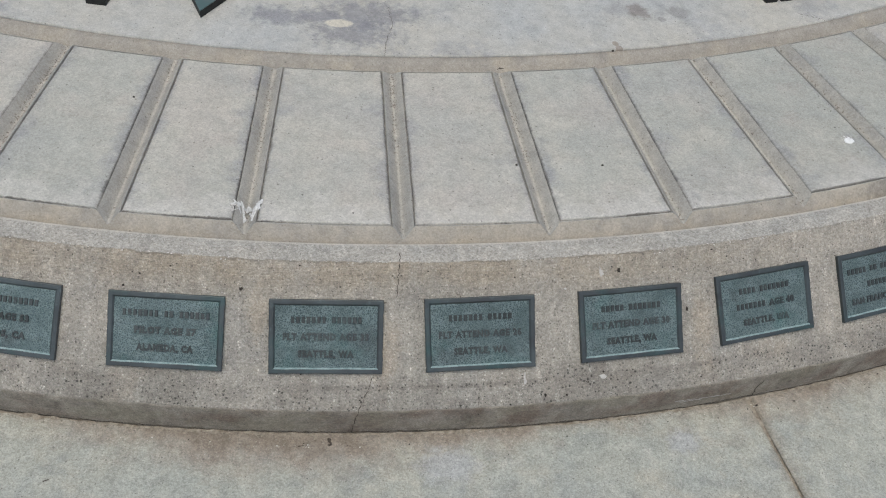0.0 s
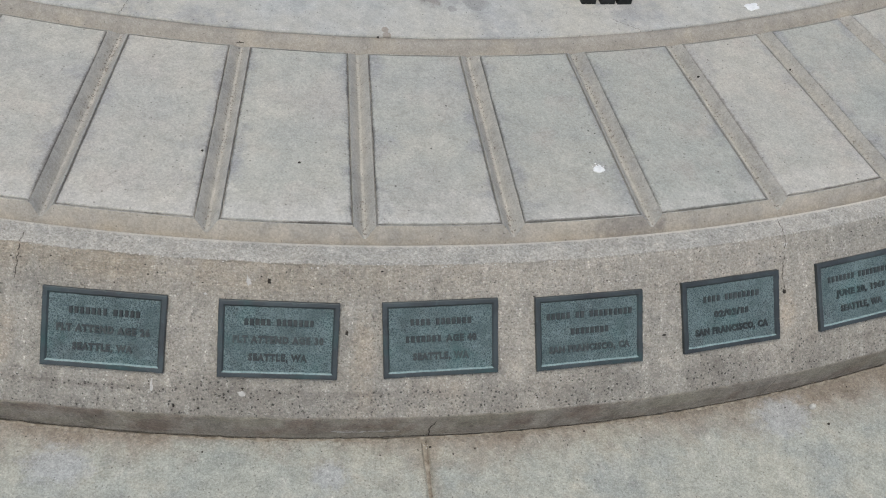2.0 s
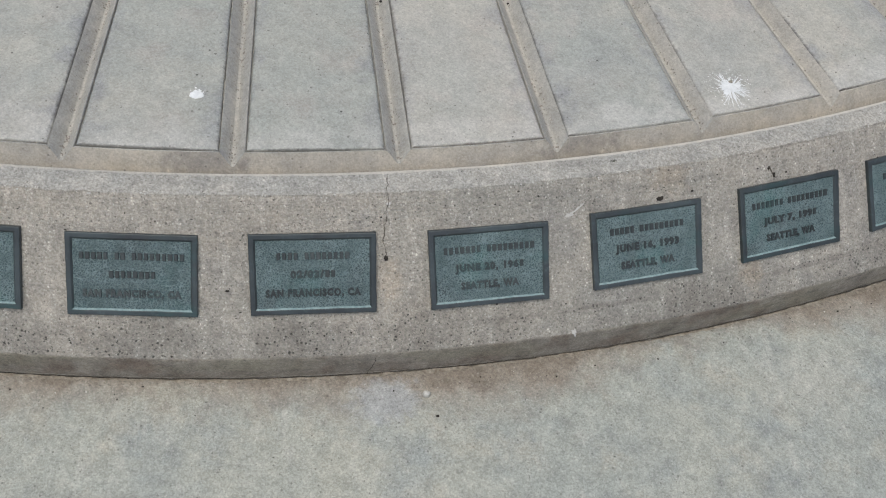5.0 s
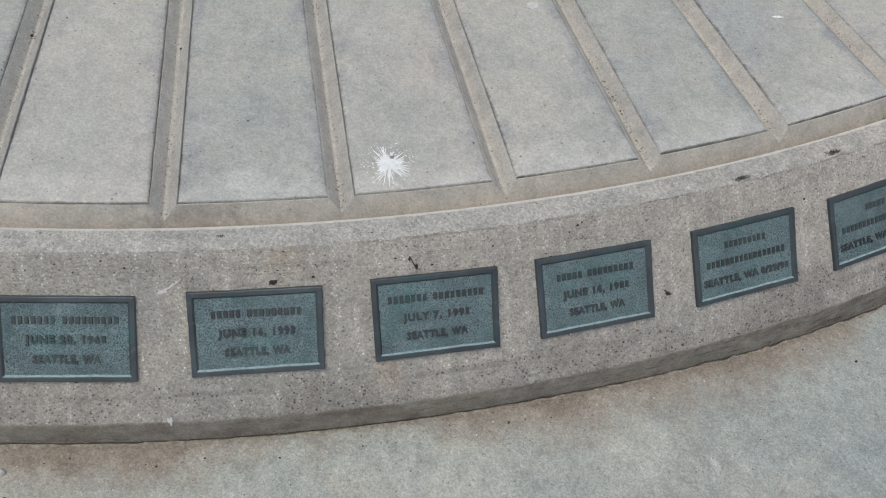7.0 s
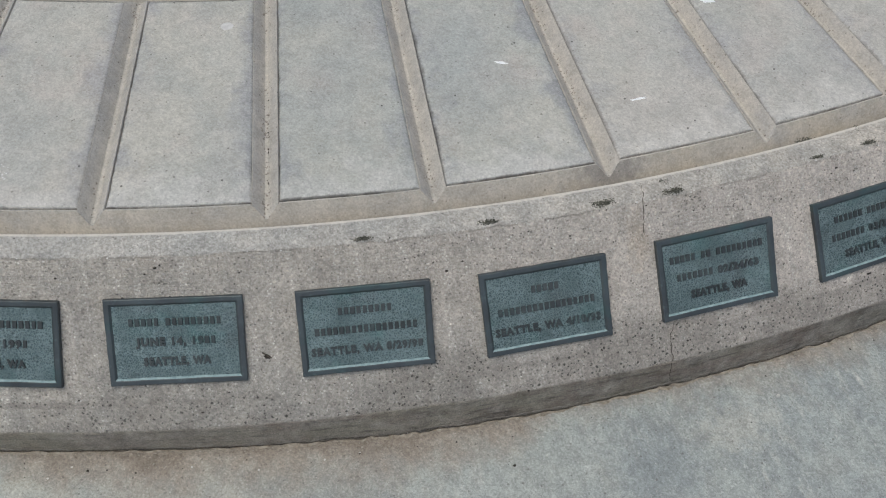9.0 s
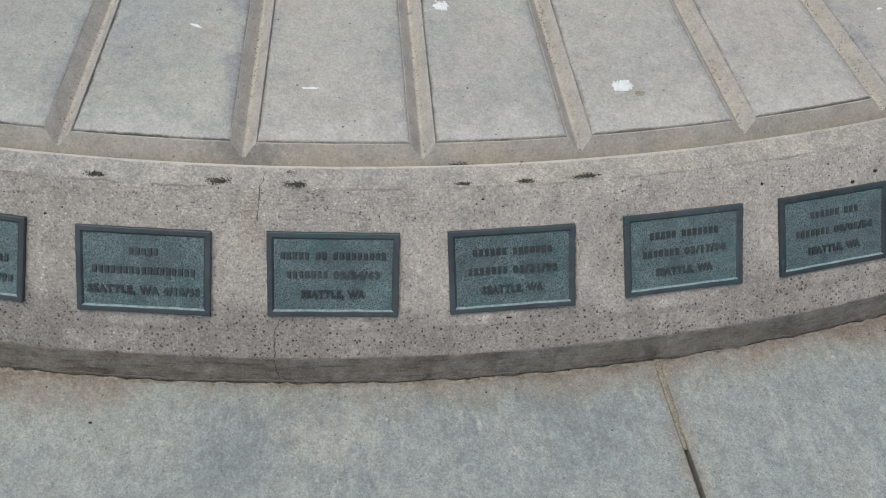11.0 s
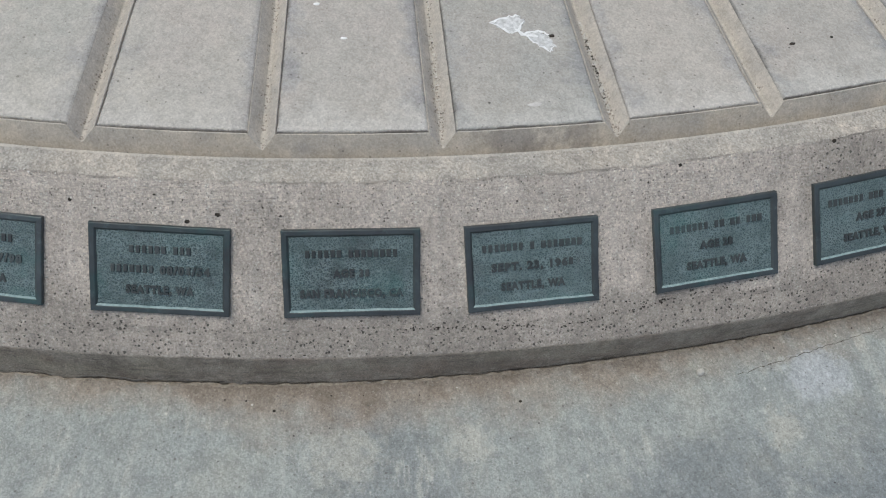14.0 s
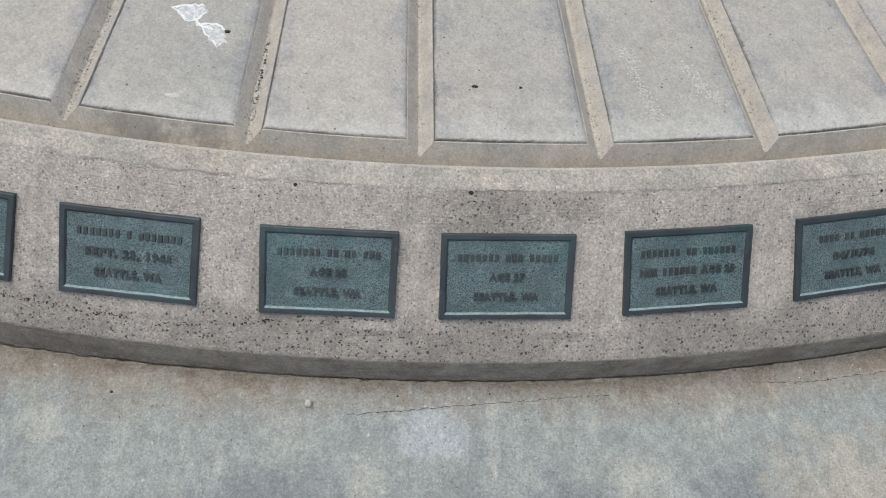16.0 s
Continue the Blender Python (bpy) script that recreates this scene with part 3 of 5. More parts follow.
def make_bronze(name, low, high, green, metal, rough, stipple=0.0):
    n = Nodes(name)
    rnd = n.node("ShaderNodeObjectInfo").outputs["Random"]
    c = n.mix(n.span(n.noise(14, 4, 0.6), 0.35, 0.65), low, high)
    c = n.mix(n.span(n.noise(9, 3, 0.6, n.shifted((3, 1, 7))), 0.54, 0.72, 0, 0.75), c, green)
    c = n.mix(n.span(n.noise(11, 4, 0.65, n.shifted((8, 4, 2))), 0.53, 0.68, 0, 0.55), c, (0.058, 0.058, 0.064))
    c = n.mix(n.span(n.noise(60, 4, 0.7, n.shifted((2, 4, 9))), 0.58, 0.7, 0, 0.4), c, (0.13, 0.175, 0.175))
    c = n.mix(1.0, c, n.grey(n.span(rnd, 0, 1, 0.84, 1.14)), "MULTIPLY")
    h = n.noise(220, 2, 0.6)
    if stipple:
        # cast leather-like field: relief highlights painted as pale ridges, shade as dark hollows
        bent = n.node("ShaderNodeVectorMath")
        bent.operation = "MULTIPLY_ADD"
        jolt = n.node("ShaderNodeTexNoise")
        n.put(jolt.inputs["Vector"], n.pos)
        jolt.inputs["Scale"].default_value = 120.0
        n.put(bent.inputs[0], jolt.outputs["Color"])
        bent.inputs[1].default_value = (0.008, 0.008, 0.008)
        n.put(bent.inputs[2], n.pos)
        e = n.cells(250, "DISTANCE_TO_EDGE", bent.outputs[0])["Distance"]
        ridge = n.span(e, 0.04, 0.2, 1.0, 0.0)
        ridge_gate = n.span(n.noise(20, 4, 0.65, n.shifted((6, 1, 4))), 0.35, 0.6, 0.35, 1.0)
        c = n.mix(n.math("MULTIPLY", n.math("MULTIPLY", ridge, stipple), ridge_gate), c, (0.32, 0.41, 0.41))
        c = n.mix(n.math("MULTIPLY", n.span(e, 0.18, 0.42), 0.6), c, (0.04, 0.068, 0.07))
        h = n.math("ADD", ridge, n.math("MULTIPLY", h, 0.2))
    return n.done(c, rough, h, 0.7 if stipple else 0.25, 0.0015, metal, 0.4)


def make_plain(name, a, b, rough=0.8, scale=60.0, metal=0.0):
    n = Nodes(name)
    c = n.mix(n.span(n.noise(scale, 4, 0.65), 0.35, 0.65), a, b)
    return n.done(c, rough, n.noise(scale * 4, 2, 0.6), 0.4, 0.001, metal)


PANEL = make_panel_concrete()
GROOVE = make_groove_concrete("groove_concrete", (0.385, 0.37, 0.332), (0.465, 0.44, 0.388), True)
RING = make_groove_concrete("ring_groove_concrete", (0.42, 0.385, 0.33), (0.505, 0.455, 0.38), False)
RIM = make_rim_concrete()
MIDDLE = make_middle_concrete()
PAVING = make_pavement_concrete()
SAND = make_sand()
FIELD = make_bronze("bronze_field", (0.084, 0.126, 0.129), (0.118, 0.168, 0.17), (0.075, 0.185, 0.174), 0.2, 0.5, 0.6)
BORDER = make_bronze("bronze_border", (0.060, 0.069, 0.072), (0.086, 0.104, 0.108), (0.05, 0.11, 0.106), 0.35, 0.45)
LETTERS = make_bronze("bronze_letters", (0.052, 0.060, 0.060), (0.080, 0.092, 0.092), (0.065, 0.105, 0.105), 0.3, 0.5)
# paler bronze with the sky's light on a bevel put into its colour
LIT_BEVEL = make_plain("lit_bevel_bronze", (0.19, 0.275, 0.275), (0.33, 0.42, 0.415), 0.7, 130)
WHITE = make_plain("white_dropping", (0.76, 0.76, 0.74), (0.90, 0.90, 0.88), 0.7, 90)
BLACK_MOSS = make_plain("black_moss", (0.05, 0.052, 0.04), (0.15, 0.145, 0.115), 0.95, 220)
CRACK = make_plain("crack_dirt", (0.06, 0.05, 0.04), (0.12, 0.10, 0.08), 0.95, 200)
STONE = make_plain("pebble_stone", (0.48, 0.46, 0.41), (0.64, 0.62, 0.57), 0.8, 120)
GRIT = make_plain("dark_grit", (0.025, 0.022, 0.018), (0.06, 0.05, 0.04), 0.9, 150)
LIME = make_plain("lime_smear", (0.52, 0.50, 0.47), (0.64, 0.62, 0.58), 0.9, 120)
FILM = make_plain("dropping_film", (0.46, 0.46, 0.44), (0.76, 0.76, 0.74), 0.85, 140)
MORTAR = make_plain("broken_mortar", (0.20, 0.165, 0.125), (0.40, 0.355, 0.285), 0.95, 90)
SCALE = make_plain("mortar_scale", (0.34, 0.30, 0.25), (0.50, 0.455, 0.39), 0.95, 90)
SLAB_TOP = make_bronze("marker_top", (0.10, 0.145, 0.145), (0.14, 0.19, 0.185), (0.09, 0.18, 0.17), 0.2, 0.5)
SLAB_SIDE = make_plain("marker_side", (0.012, 0.014, 0.014), (0.03, 0.032, 0.03), 0.6, 60)


# ---- building helpers ----
def part(name, bm, material, parent=None, label="", smooth=False):
    """Link a bmesh as one mesh object, under parent if there is one."""
    me = bpy.data.meshes.new(name)
    if smooth:
        for f in bm.faces:
            f.smooth = True
    bm.to_mesh(me)
    bm.free()
    me.materials.append(material)
    ob = new(name, me)
    ob.parent = parent
    return tagged(ob, label)


def grid(bm, rows, closed=False):
    """Faces between rows of points of equal length."""
    made = [[bm.verts.new(p) for p in row] for row in rows]
    count = len(rows[0])
    for a, b in zip(made, made[1:]):
        for i in range(count if closed else count - 1):
            j = (i + 1) % count
            bm.faces.new((a[i], b[i], b[j], a[j]))
    return made


def wobble(p, scale, amount):
    return (noise.noise(Vector(p) * scale)) * amount


def frame_at(a, s, turn=0.0, lift=0.0):
    """A pose on the sloping face: x along the rim, y up the slope, z out of it."""
    er, et = Vector((math.sin(a), -math.cos(a), 0)), Vector((math.cos(a), math.sin(a), 0))
    dn = er * DOWN[0] + Vector((0, 0, DOWN[1]))
    out = er * NORMAL[0] + Vector((0, 0, NORMAL[1]))
    ex = et * math.cos(turn) + dn * math.sin(turn)
    ey = -(dn * math.cos(turn) - et * math.sin(turn))
    m = Matrix((ex, ey, out)).transposed().to_4x4()
    m.translation = slope_point(a, s, lift)
    return m


def flat_at(a, r, z, turn=0.0):
    """A pose on a level surface: x along the ring, y towards the centre."""
    return Matrix.Translation(polar(a, r, z)) @ Matrix.Rotation(a + turn, 4, "Z")


# ---- the ground ----
bm = bmesh.new()
grid(bm, [[polar(2 * math.pi * i / 96, r, -0.05) for i in range(96)] for r in (0.2, 4, 12, 40, 150, 600)], closed=True)
bmesh.ops.recalc_face_normals(bm, faces=bm.faces)
tagged(part("ground", bm, PAVING), "wide level sheet of weathered grey concrete", "ground", kind="structure")

JOINT = radians(20.18)
bm = bmesh.new()
grid(bm, [[polar(2 * math.pi * i / 360, r, -0.03) for i in range(360)] for r in (4.60, 4.9, 8, 12)], closed=True)
bmesh.ops.recalc_face_normals(bm, faces=bm.faces)
pavement = tagged(part("pavement", bm, CRACK), "concrete pavement ring with sandy joints round the dial", "pavement", kind="structure")


def foot(a):
    """How far the kerb's foot bulges out, thickest where the footing is patched."""
    deg = math.degrees(a) % 360
    w = min(1.0, max(0.0, (deg - 44) / 6)) * min(1.0, max(0.0, (80 - deg) / 8))
    return w * (0.010 + wobble((deg * 1.3, 5, 5), 1, 0.004) + wobble((deg * 6, 2, 5), 1, 0.0035) + wobble((deg * 21, 2, 5), 1, 0.002))


def paving_slab(k):
    """One eighth of the pavement, with a ragged inner edge."""
    a0, a1 = JOINT + k * math.pi / 4, JOINT + (k + 1) * math.pi / 4
    count = 420
    rows = []
    for r, z in ((4.633, -0.045), (4.6318, -0.003), (4.635, 0.0015), (4.644, 0.002), (4.68, 0), (4.75, 0), (4.9, 0), (5.3, 0), (6.5, 0), (9, 0), (12, 0), (12, -0.045)):
        row = []
        for i in range(count + 1):
            f = i / count
            a = a0 + (a1 - a0) * f
            gap = 0.0052 / r
            a = min(max(a, a0 + gap), a1 - gap)
            edge = r + (0.0028 + foot(a) + wobble((a * 45, k, 0), 1, 0.0035) + wobble((a * 190, k, 5), 1, 0.003) + wobble((a * 500, k, 9), 1, 0.002) if r < 4.65 else 0)
            side = 0.0
            if i in (0, count):
                z2 = z - 0.004 if z > -0.01 else z
                side = wobble((r * 30, k, i), 1, 0.0012)
            else:
                z2 = z
            row.append(polar(a + side, edge, z2))
        rows.append(row)
    bm = bmesh.new()
    made = grid(bm, rows)
    for i in (0, count):
        bm.faces.new([row[i] for row in made])
    bmesh.ops.recalc_face_normals(bm, faces=bm.faces)
    return part("slab", bm, PAVING, pavement)


for k in range(8):
    paving_slab(k)

# sand that fills the joints up close to the kerb
for k in range(8):
    a = JOINT + k * math.pi / 4
    bm = bmesh.new()
    rows = []
    for i in range(40):
        r = 4.637 + i * (0.005 if k == 1 else 0.022)
        h = (0.0012 if k == 1 else -0.002) + wobble((r * 40, k, 2), 1, 0.003) - (0.012 * max(0, (r - 4.76) / 0.1) if k == 1 else 0.006 * min(1, max(0, (r - 4.70) / 0.1)))
        half = (0.0064 + wobble((r * 60, k, 7), 1, 0.004)) / r
        rows.append([polar(a - half, r, min(h - 0.003, -0.0005)), polar(a - half * 0.3, r, h), polar(a + half * 0.4, r, h - 0.001), polar(a + half, r, min(h - 0.003, -0.0005))])
    grid(bm, rows)
    bmesh.ops.recalc_face_normals(bm, faces=bm.faces)
    part("joint_fill", bm, MORTAR if k == 0 else SAND, pavement, smooth=True)

# ---- the dial ----
dial = tagged(new("memorial_dial"), "large round raised concrete dial with grooved radial panels", "monument")

# rim: ledge, sloping face and low upright kerb
profile = [(4.358, 0.279), (4.3635, 0.2855), (4.3722, 0.311), (4.376, 0.3195), (4.3792, 0.3205), (4.396, 0.3198), (4.414, 0.3186), (4.4205, 0.3178), SLOPE_TOP]
for i in range(1, 12):
    f = i / 12
    profile.append((SLOPE_TOP[0] + (SLOPE_FOOT[0] - SLOPE_TOP[0]) * f, SLOPE_TOP[1] + (SLOPE_FOOT[1] - SLOPE_TOP[1]) * f))
profile += [(4.6335, 0.0897), (4.6365, 0.0855), (4.6370, 0.081), (4.6366, 0.06), (4.6356, 0.03), (4.6338, 0.004), (4.633, -0.05)]
rows = []
ROUND = 88 * 16
for j, (r, z) in enumerate(profile):
    row = []
    edge = 1.0 if j in (3, 4, 8, 20, 21, 22) else 0.45
    for i in range(ROUND):
        a = 2 * math.pi * i / ROUND
        p = (a * 4.5, r, z)
        d = wobble(p, 70, 0.0016 * edge) + wobble(p, 22, 0.0012 * edge) + wobble(p, 4, 0.0012)
        row.append(polar(a, r + d * 0.7 + foot(a) * min(1.0, max(0.0, (0.07 - z) / 0.06)), z + d * 0.7))
    rows.append(row)
bm = bmesh.new()
grid(bm, rows, closed=True)
bmesh.ops.recalc_face_normals(bm, faces=bm.faces)
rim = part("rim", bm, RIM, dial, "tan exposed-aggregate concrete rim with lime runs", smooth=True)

# groove bed: radial grooves between the panels, and the two ring grooves that they run into
HALF, FLOOR, WALL_Z, FLOOR_Z = 0.0225, 0.0032, 0.331, 0.3085
OUT_A, OUT_B = (4.335, WALL_Z), (4.3645, 0.2855)
IN_A, IN_B = (3.798, WALL_Z), (3.771, 0.302)
SLIT_Z = 0.3225
columns = [(-HALF - 0.0022, SLIT_Z), (-HALF - 0.0012, WALL_Z - 0.0022), (-HALF, WALL_Z - 0.0006)]
for f in (0.25, 0.5, 0.75):
    columns.append((-HALF + (HALF - FLOOR) * f, WALL_Z - (WALL_Z - FLOOR_Z) * f))
columns += [(-FLOOR, FLOOR_Z), (0.0, FLOOR_Z - 0.0008)]
columns += [(-x, z) for x, z in reversed(columns[:-1])]


def bed_column(centre, x, z):
    """Points from the outer ring groove to the inner one, along one side line of a radial groove."""
    cut = min(z, WALL_Z)
    r_out = OUT_A[0] + (WALL_Z - cut) * (OUT_B[0] - OUT_A[0]) / (OUT_A[1] - OUT_B[1])
    r_in = IN_A[0] - (WALL_Z - cut) * (IN_A[0] - IN_B[0]) / (IN_A[1] - IN_B[1])
    if z == SLIT_Z:
        r_out, r_in = OUT_A[0], IN_A[0]
    points = [(4.3700, 0.280), OUT_B, ((OUT_B[0] + r_out) / 2, (OUT_B[1] + cut) / 2 if z != SLIT_Z else (OUT_B[1] + WALL_Z) / 2)]
    if z == SLIT_Z:
        points += [(OUT_A[0], WALL_Z), (OUT_A[0] - 0.0028, WALL_Z - 0.0006), (OUT_A[0] - 0.0038, SLIT_Z)]
        r_out, r_in = OUT_A[0] - 0.0038, IN_A[0] + 0.002
    else:
        points += [(r_out, cut), (r_out - 0.002, cut), (r_out - 0.004, cut)]
    for i in range(1, 30):
        points.append((r_out - 0.004 + (r_in + 0.004 - r_out + 0.004) * i / 30, z))
    if z == SLIT_Z:
        points += [(IN_A[0] + 0.002, SLIT_Z), (IN_A[0] + 0.001, WALL_Z), (IN_A[0], WALL_Z)]
    else:
        points += [(r_in + 0.004, cut), (r_in + 0.002, cut), (r_in, cut)]
    points += [IN_B]
    made = []
    for r, h in points:
        a = centre + x / r
        p = (r * math.sin(a), r * math.cos(a), h)
        d = wobble(p, 60, 0.0007) + wobble(p, 160, 0.0005)
        made.append(polar(a, r, h + (d if h != SLIT_Z else 0)))
    return made


rows = []
for k in range(88):
    centre = groove_angle(k)
    for x, z in columns:
        rows.append(bed_column(centre, x, z))
rows.append(rows[0])
# extra lines across each panel's foot keep the ring grooves round
full = []
for i, row in enumerate(rows[:-1]):
    full.append(row)
    if (i + 1) % len(columns) == 0:
        k = i // len(columns)
        a0, a1 = groove_angle(k), groove_angle(k + 1)
        for f in (0.2, 0.35, 0.5, 0.65, 0.8):
            full.append(bed_column(a0 + (a1 - a0) * f, 0.0, SLIT_Z))
full.append(full[0])
bm = bmesh.new()
made = [[bm.verts.new(p) for p in row] for row in full[:-1]]
for i in range(len(made)):
    a, b = made[i], made[(i + 1) % len(made)]
    for j in range(len(a) - 1):
        f = bm.faces.new((a[j], a[j + 1], b[j + 1], b[j]))
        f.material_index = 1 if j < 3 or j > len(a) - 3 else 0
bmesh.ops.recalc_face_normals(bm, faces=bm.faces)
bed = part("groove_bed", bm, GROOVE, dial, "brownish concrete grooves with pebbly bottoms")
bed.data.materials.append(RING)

# inner ring groove's wall and the middle of the dial
rows = []
for r, z in ((3.772, 0.3015), (3.7530, 0.317), (3.7375, 0.3300)):
    rows.append([polar(2 * math.pi * i / 1056, r + wobble((i * 0.3, r * 9, 0), 0.5, 0.0015), z) for i in range(1056)])
rows.append([polar(2 * math.pi * i / 1056, 3.7355, 0.322) for i in range(1056)])
bm = bmesh.new()
grid(bm, rows, closed=True)
bmesh.ops.recalc_face_normals(bm, faces=bm.faces)
part("ring_wall", bm, RING, dial, smooth=True)

rows = []
for r, z in ((RING_IN + 0.001, 0.318), (RING_IN, 0.3285), (RING_IN - 0.003, FACE_Z), (3.65, FACE_Z), (3.4, FACE_Z), (2.4, FACE_Z), (1.2, FACE_Z), (0.05, FACE_Z)):
    rows.append([polar(2 * math.pi * i / 880, r + (wobble((i * 0.4, 3, 0), 0.6, 0.003) + wobble((i * 0.4, 9, 0), 0.1, 0.003) if r > 3.72 else 0), z) for i in range(880)])
bm = bmesh.new()
made = grid(bm, rows, closed=True)
bm.faces.new(made[-1])
bmesh.ops.recalc_face_normals(bm, faces=bm.faces)
part("dial_face", bm, MIDDLE, dial, "pale stained concrete middle of the dial")


def panel_mesh(k):
    """One concrete panel, lying with its centre line on -y, its edges a little ragged."""
    rng = random.Random(k)
    wide = groove_angle(k + 1) - groove_angle(k)
    gap = 0.0253 if k % 88 < 9 else 0.0242
    half_in, half_out = wide / 2 - gap / PANEL_IN, wide / 2 - gap / PANEL_OUT
    long_side, short_side = (110, 50) if k < 26 or k > 84 else (30, 14)
    over = 0.0 if k % 88 < 9 else 0.0018
    rough = 0.0022 if k % 88 < 14 else 0.0019
    rag = {}

    def ring(inset, z, at_end, ragged=1.0):
        """One loop round the panel, drawn in by inset at the sides and at_end at the ends."""
        a_in, a_out, r_in, r_out = half_in - inset / PANEL_IN, half_out - inset / PANEL_OUT, PANEL_IN + at_end, PANEL_OUT - at_end
        corners = ((-a_in, r_in), (-a_out, r_out), (a_out + over / r_out, r_out), (a_in + over / r_in, r_in))
        loop = []
        for side, count in enumerate((long_side, short_side, long_side, short_side)):
            p, q = corners[side], corners[(side + 1) % 4]
            for i in range(count):
                f = i / count
                a, r = p[0] + (q[0] - p[0]) * f, p[1] + (q[1] - p[1]) * f
                if (side, i) not in rag:
                    near = min(1.0, min(i, count - i) / 3)
                    rag[side, i] = near * (rng.uniform(-0.0006, 0.0006) + rough * noise.noise(Vector((a * 160, r * 26, k * 3.1))) + 0.0012 * noise.noise(Vector((a * 500, r * 110, k))))
                j = rag[side, i] * ragged
                if side % 2 == 0:
                    a -= math.copysign(j / r, a)
                else:
                    r -= math.copysign(j, r - 4.0)
                loop.append(polar(a, r, z))
        return loop

    rings = [ring(inset, z, inset * 0.35) for inset, z in ((-0.001, 0.319), (0, 0.3262), (0.0018, 0.3288), (0.005, 0.3307), (0.011, FACE_Z))]
    # a plain inner outline carries the level top
    rings.append(ring(0.02, FACE_Z, 0.02, 0.0))
    bm = bmesh.new()
    made = grid(bm, rings, closed=True)
    bm.faces.new(made[-1])
    bmesh.ops.recalc_face_normals(bm, faces=bm.faces)
    me = bpy.data.meshes.new("panel")
    bm.to_mesh(me)
    bm.free()
    me.materials.append(PANEL)
    return me


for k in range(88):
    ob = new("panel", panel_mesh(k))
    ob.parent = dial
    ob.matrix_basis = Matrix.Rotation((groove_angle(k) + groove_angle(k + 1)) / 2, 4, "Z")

# ---- bronze plaques on the sloping face ----
PLAQUE_W, PLAQUE_H = 0.2340, 0.1540


def rect_ring(w, h, z, count=10):
    pts = []
    for p, q in (((-w, -h), (w, -h)), ((w, -h), (w, h)), ((w, h), (-w, h)), ((-w, h), (-w, -h))):
        for i in range(count):
            f = i / count
            pts.append(Vector((p[0] + (q[0] - p[0]) * f, p[1] + (q[1] - p[1]) * f, z)))
    return pts


def plate_mesh():
    bm = bmesh.new()
    w, h = PLAQUE_W / 2 - 0.0085, PLAQUE_H / 2 - 0.0085
    made = grid(bm, [rect_ring(w, h, -0.004, 1), rect_ring(w, h, 0.0046, 1)], closed=True)
    bm.faces.new(made[-1])
    bmesh.ops.recalc_face_normals(bm, faces=bm.faces)
    me = bpy.data.meshes.new("plate")
    bm.to_mesh(me)
    bm.free()
    me.materials.append(FIELD)
    return me


def border_mesh():
    bm = bmesh.new()
    w, h = PLAQUE_W / 2, PLAQUE_H / 2
    rings = [(0, -0.006), (0.0, 0.0066), (0.0006, 0.0078), (0.0018, 0.0083), (0.0085, 0.0083), (0.0094, 0.0078), (0.0124, 0.0047), (0.0124, 0.0)]
    rows = []
    for inset, z in rings:
        row = rect_ring(w - inset, h - inset, z)
        rows.append([p + Vector((wobble(p, 60, 0.0009), wobble(p + Vector((0, 0, 3)), 60, 0.0009), 0)) for p in row])
    grid(bm, rows, closed=True)
    bmesh.ops.recalc_face_normals(bm, faces=bm.faces)
    # the bottom inner bevel is painted bright, as if lit from above
    for f in bm.faces:
        c = f.calc_center_median()
        if 0.005 < c.z < 0.0077 and c.y < -h * 0.8 and f.normal.y > 0.3:
            f.material_index = 1
    me = bpy.data.meshes.new("border")
    bm.to_mesh(me)
    bm.free()
    me.materials.append(BORDER)
    me.materials.append(LIT_BEVEL)
    return me


PLATE, EDGE = plate_mesh(), border_mesh()
CHAR = 0.0107


def text_mesh(text):
    """Raised letters, centred on their own width, with the line's middle at y = 0. Returns the mesh and its width."""
    curve = bpy.data.curves.new("lettering", "FONT")
    curve.body, curve.size, curve.extrude, curve.resolution_u = text, 0.0190, 0.0019, 2
    curve.offset, curve.space_character = 0.00095, 1.2
    ob = new("lettering", curve)
    bpy.context.view_layer.update()
    me = bpy.data.meshes.new_from_object(ob.evaluated_get(bpy.context.evaluated_depsgraph_get()))
    bpy.data.objects.remove(ob)
    xs = [v.co.x for v in me.vertices]
    x0, x1 = min(xs), max(xs)
    squeeze = min(1.15, len(text) * CHAR * 0.97 / (x1 - x0))
    for v in me.vertices:
        v.co.x, v.co.y = (v.co.x - x0) * squeeze, v.co.y - 0.0067
    return me, (x1 - x0) * squeeze


def bar(bm, x, letters):
    """A row of raised upright bars in place of a word, one a letter."""
    rng = random.Random(letters * 7 + int(x * 1000))
    for i in range(letters):
        w, h = rng.uniform(0.0066, 0.0086), 0.0066
        lo, hi = (x + i * CHAR + (CHAR - w) / 2, -h), (x + i * CHAR + (CHAR + w) / 2, h)
        rows = [[Vector((lo[0] + g, lo[1] + g, z)), Vector((hi[0] - g, lo[1] + g, z)), Vector((hi[0] - g, hi[1] - g, z)), Vector((lo[0] + g, hi[1] - g, z))]
                for g, z in ((0.0, -0.0015), (0.0003, 0.0010), (0.0011, 0.0018))]
        made = grid(bm, rows, closed=True)
        bm.faces.new(made[-1])


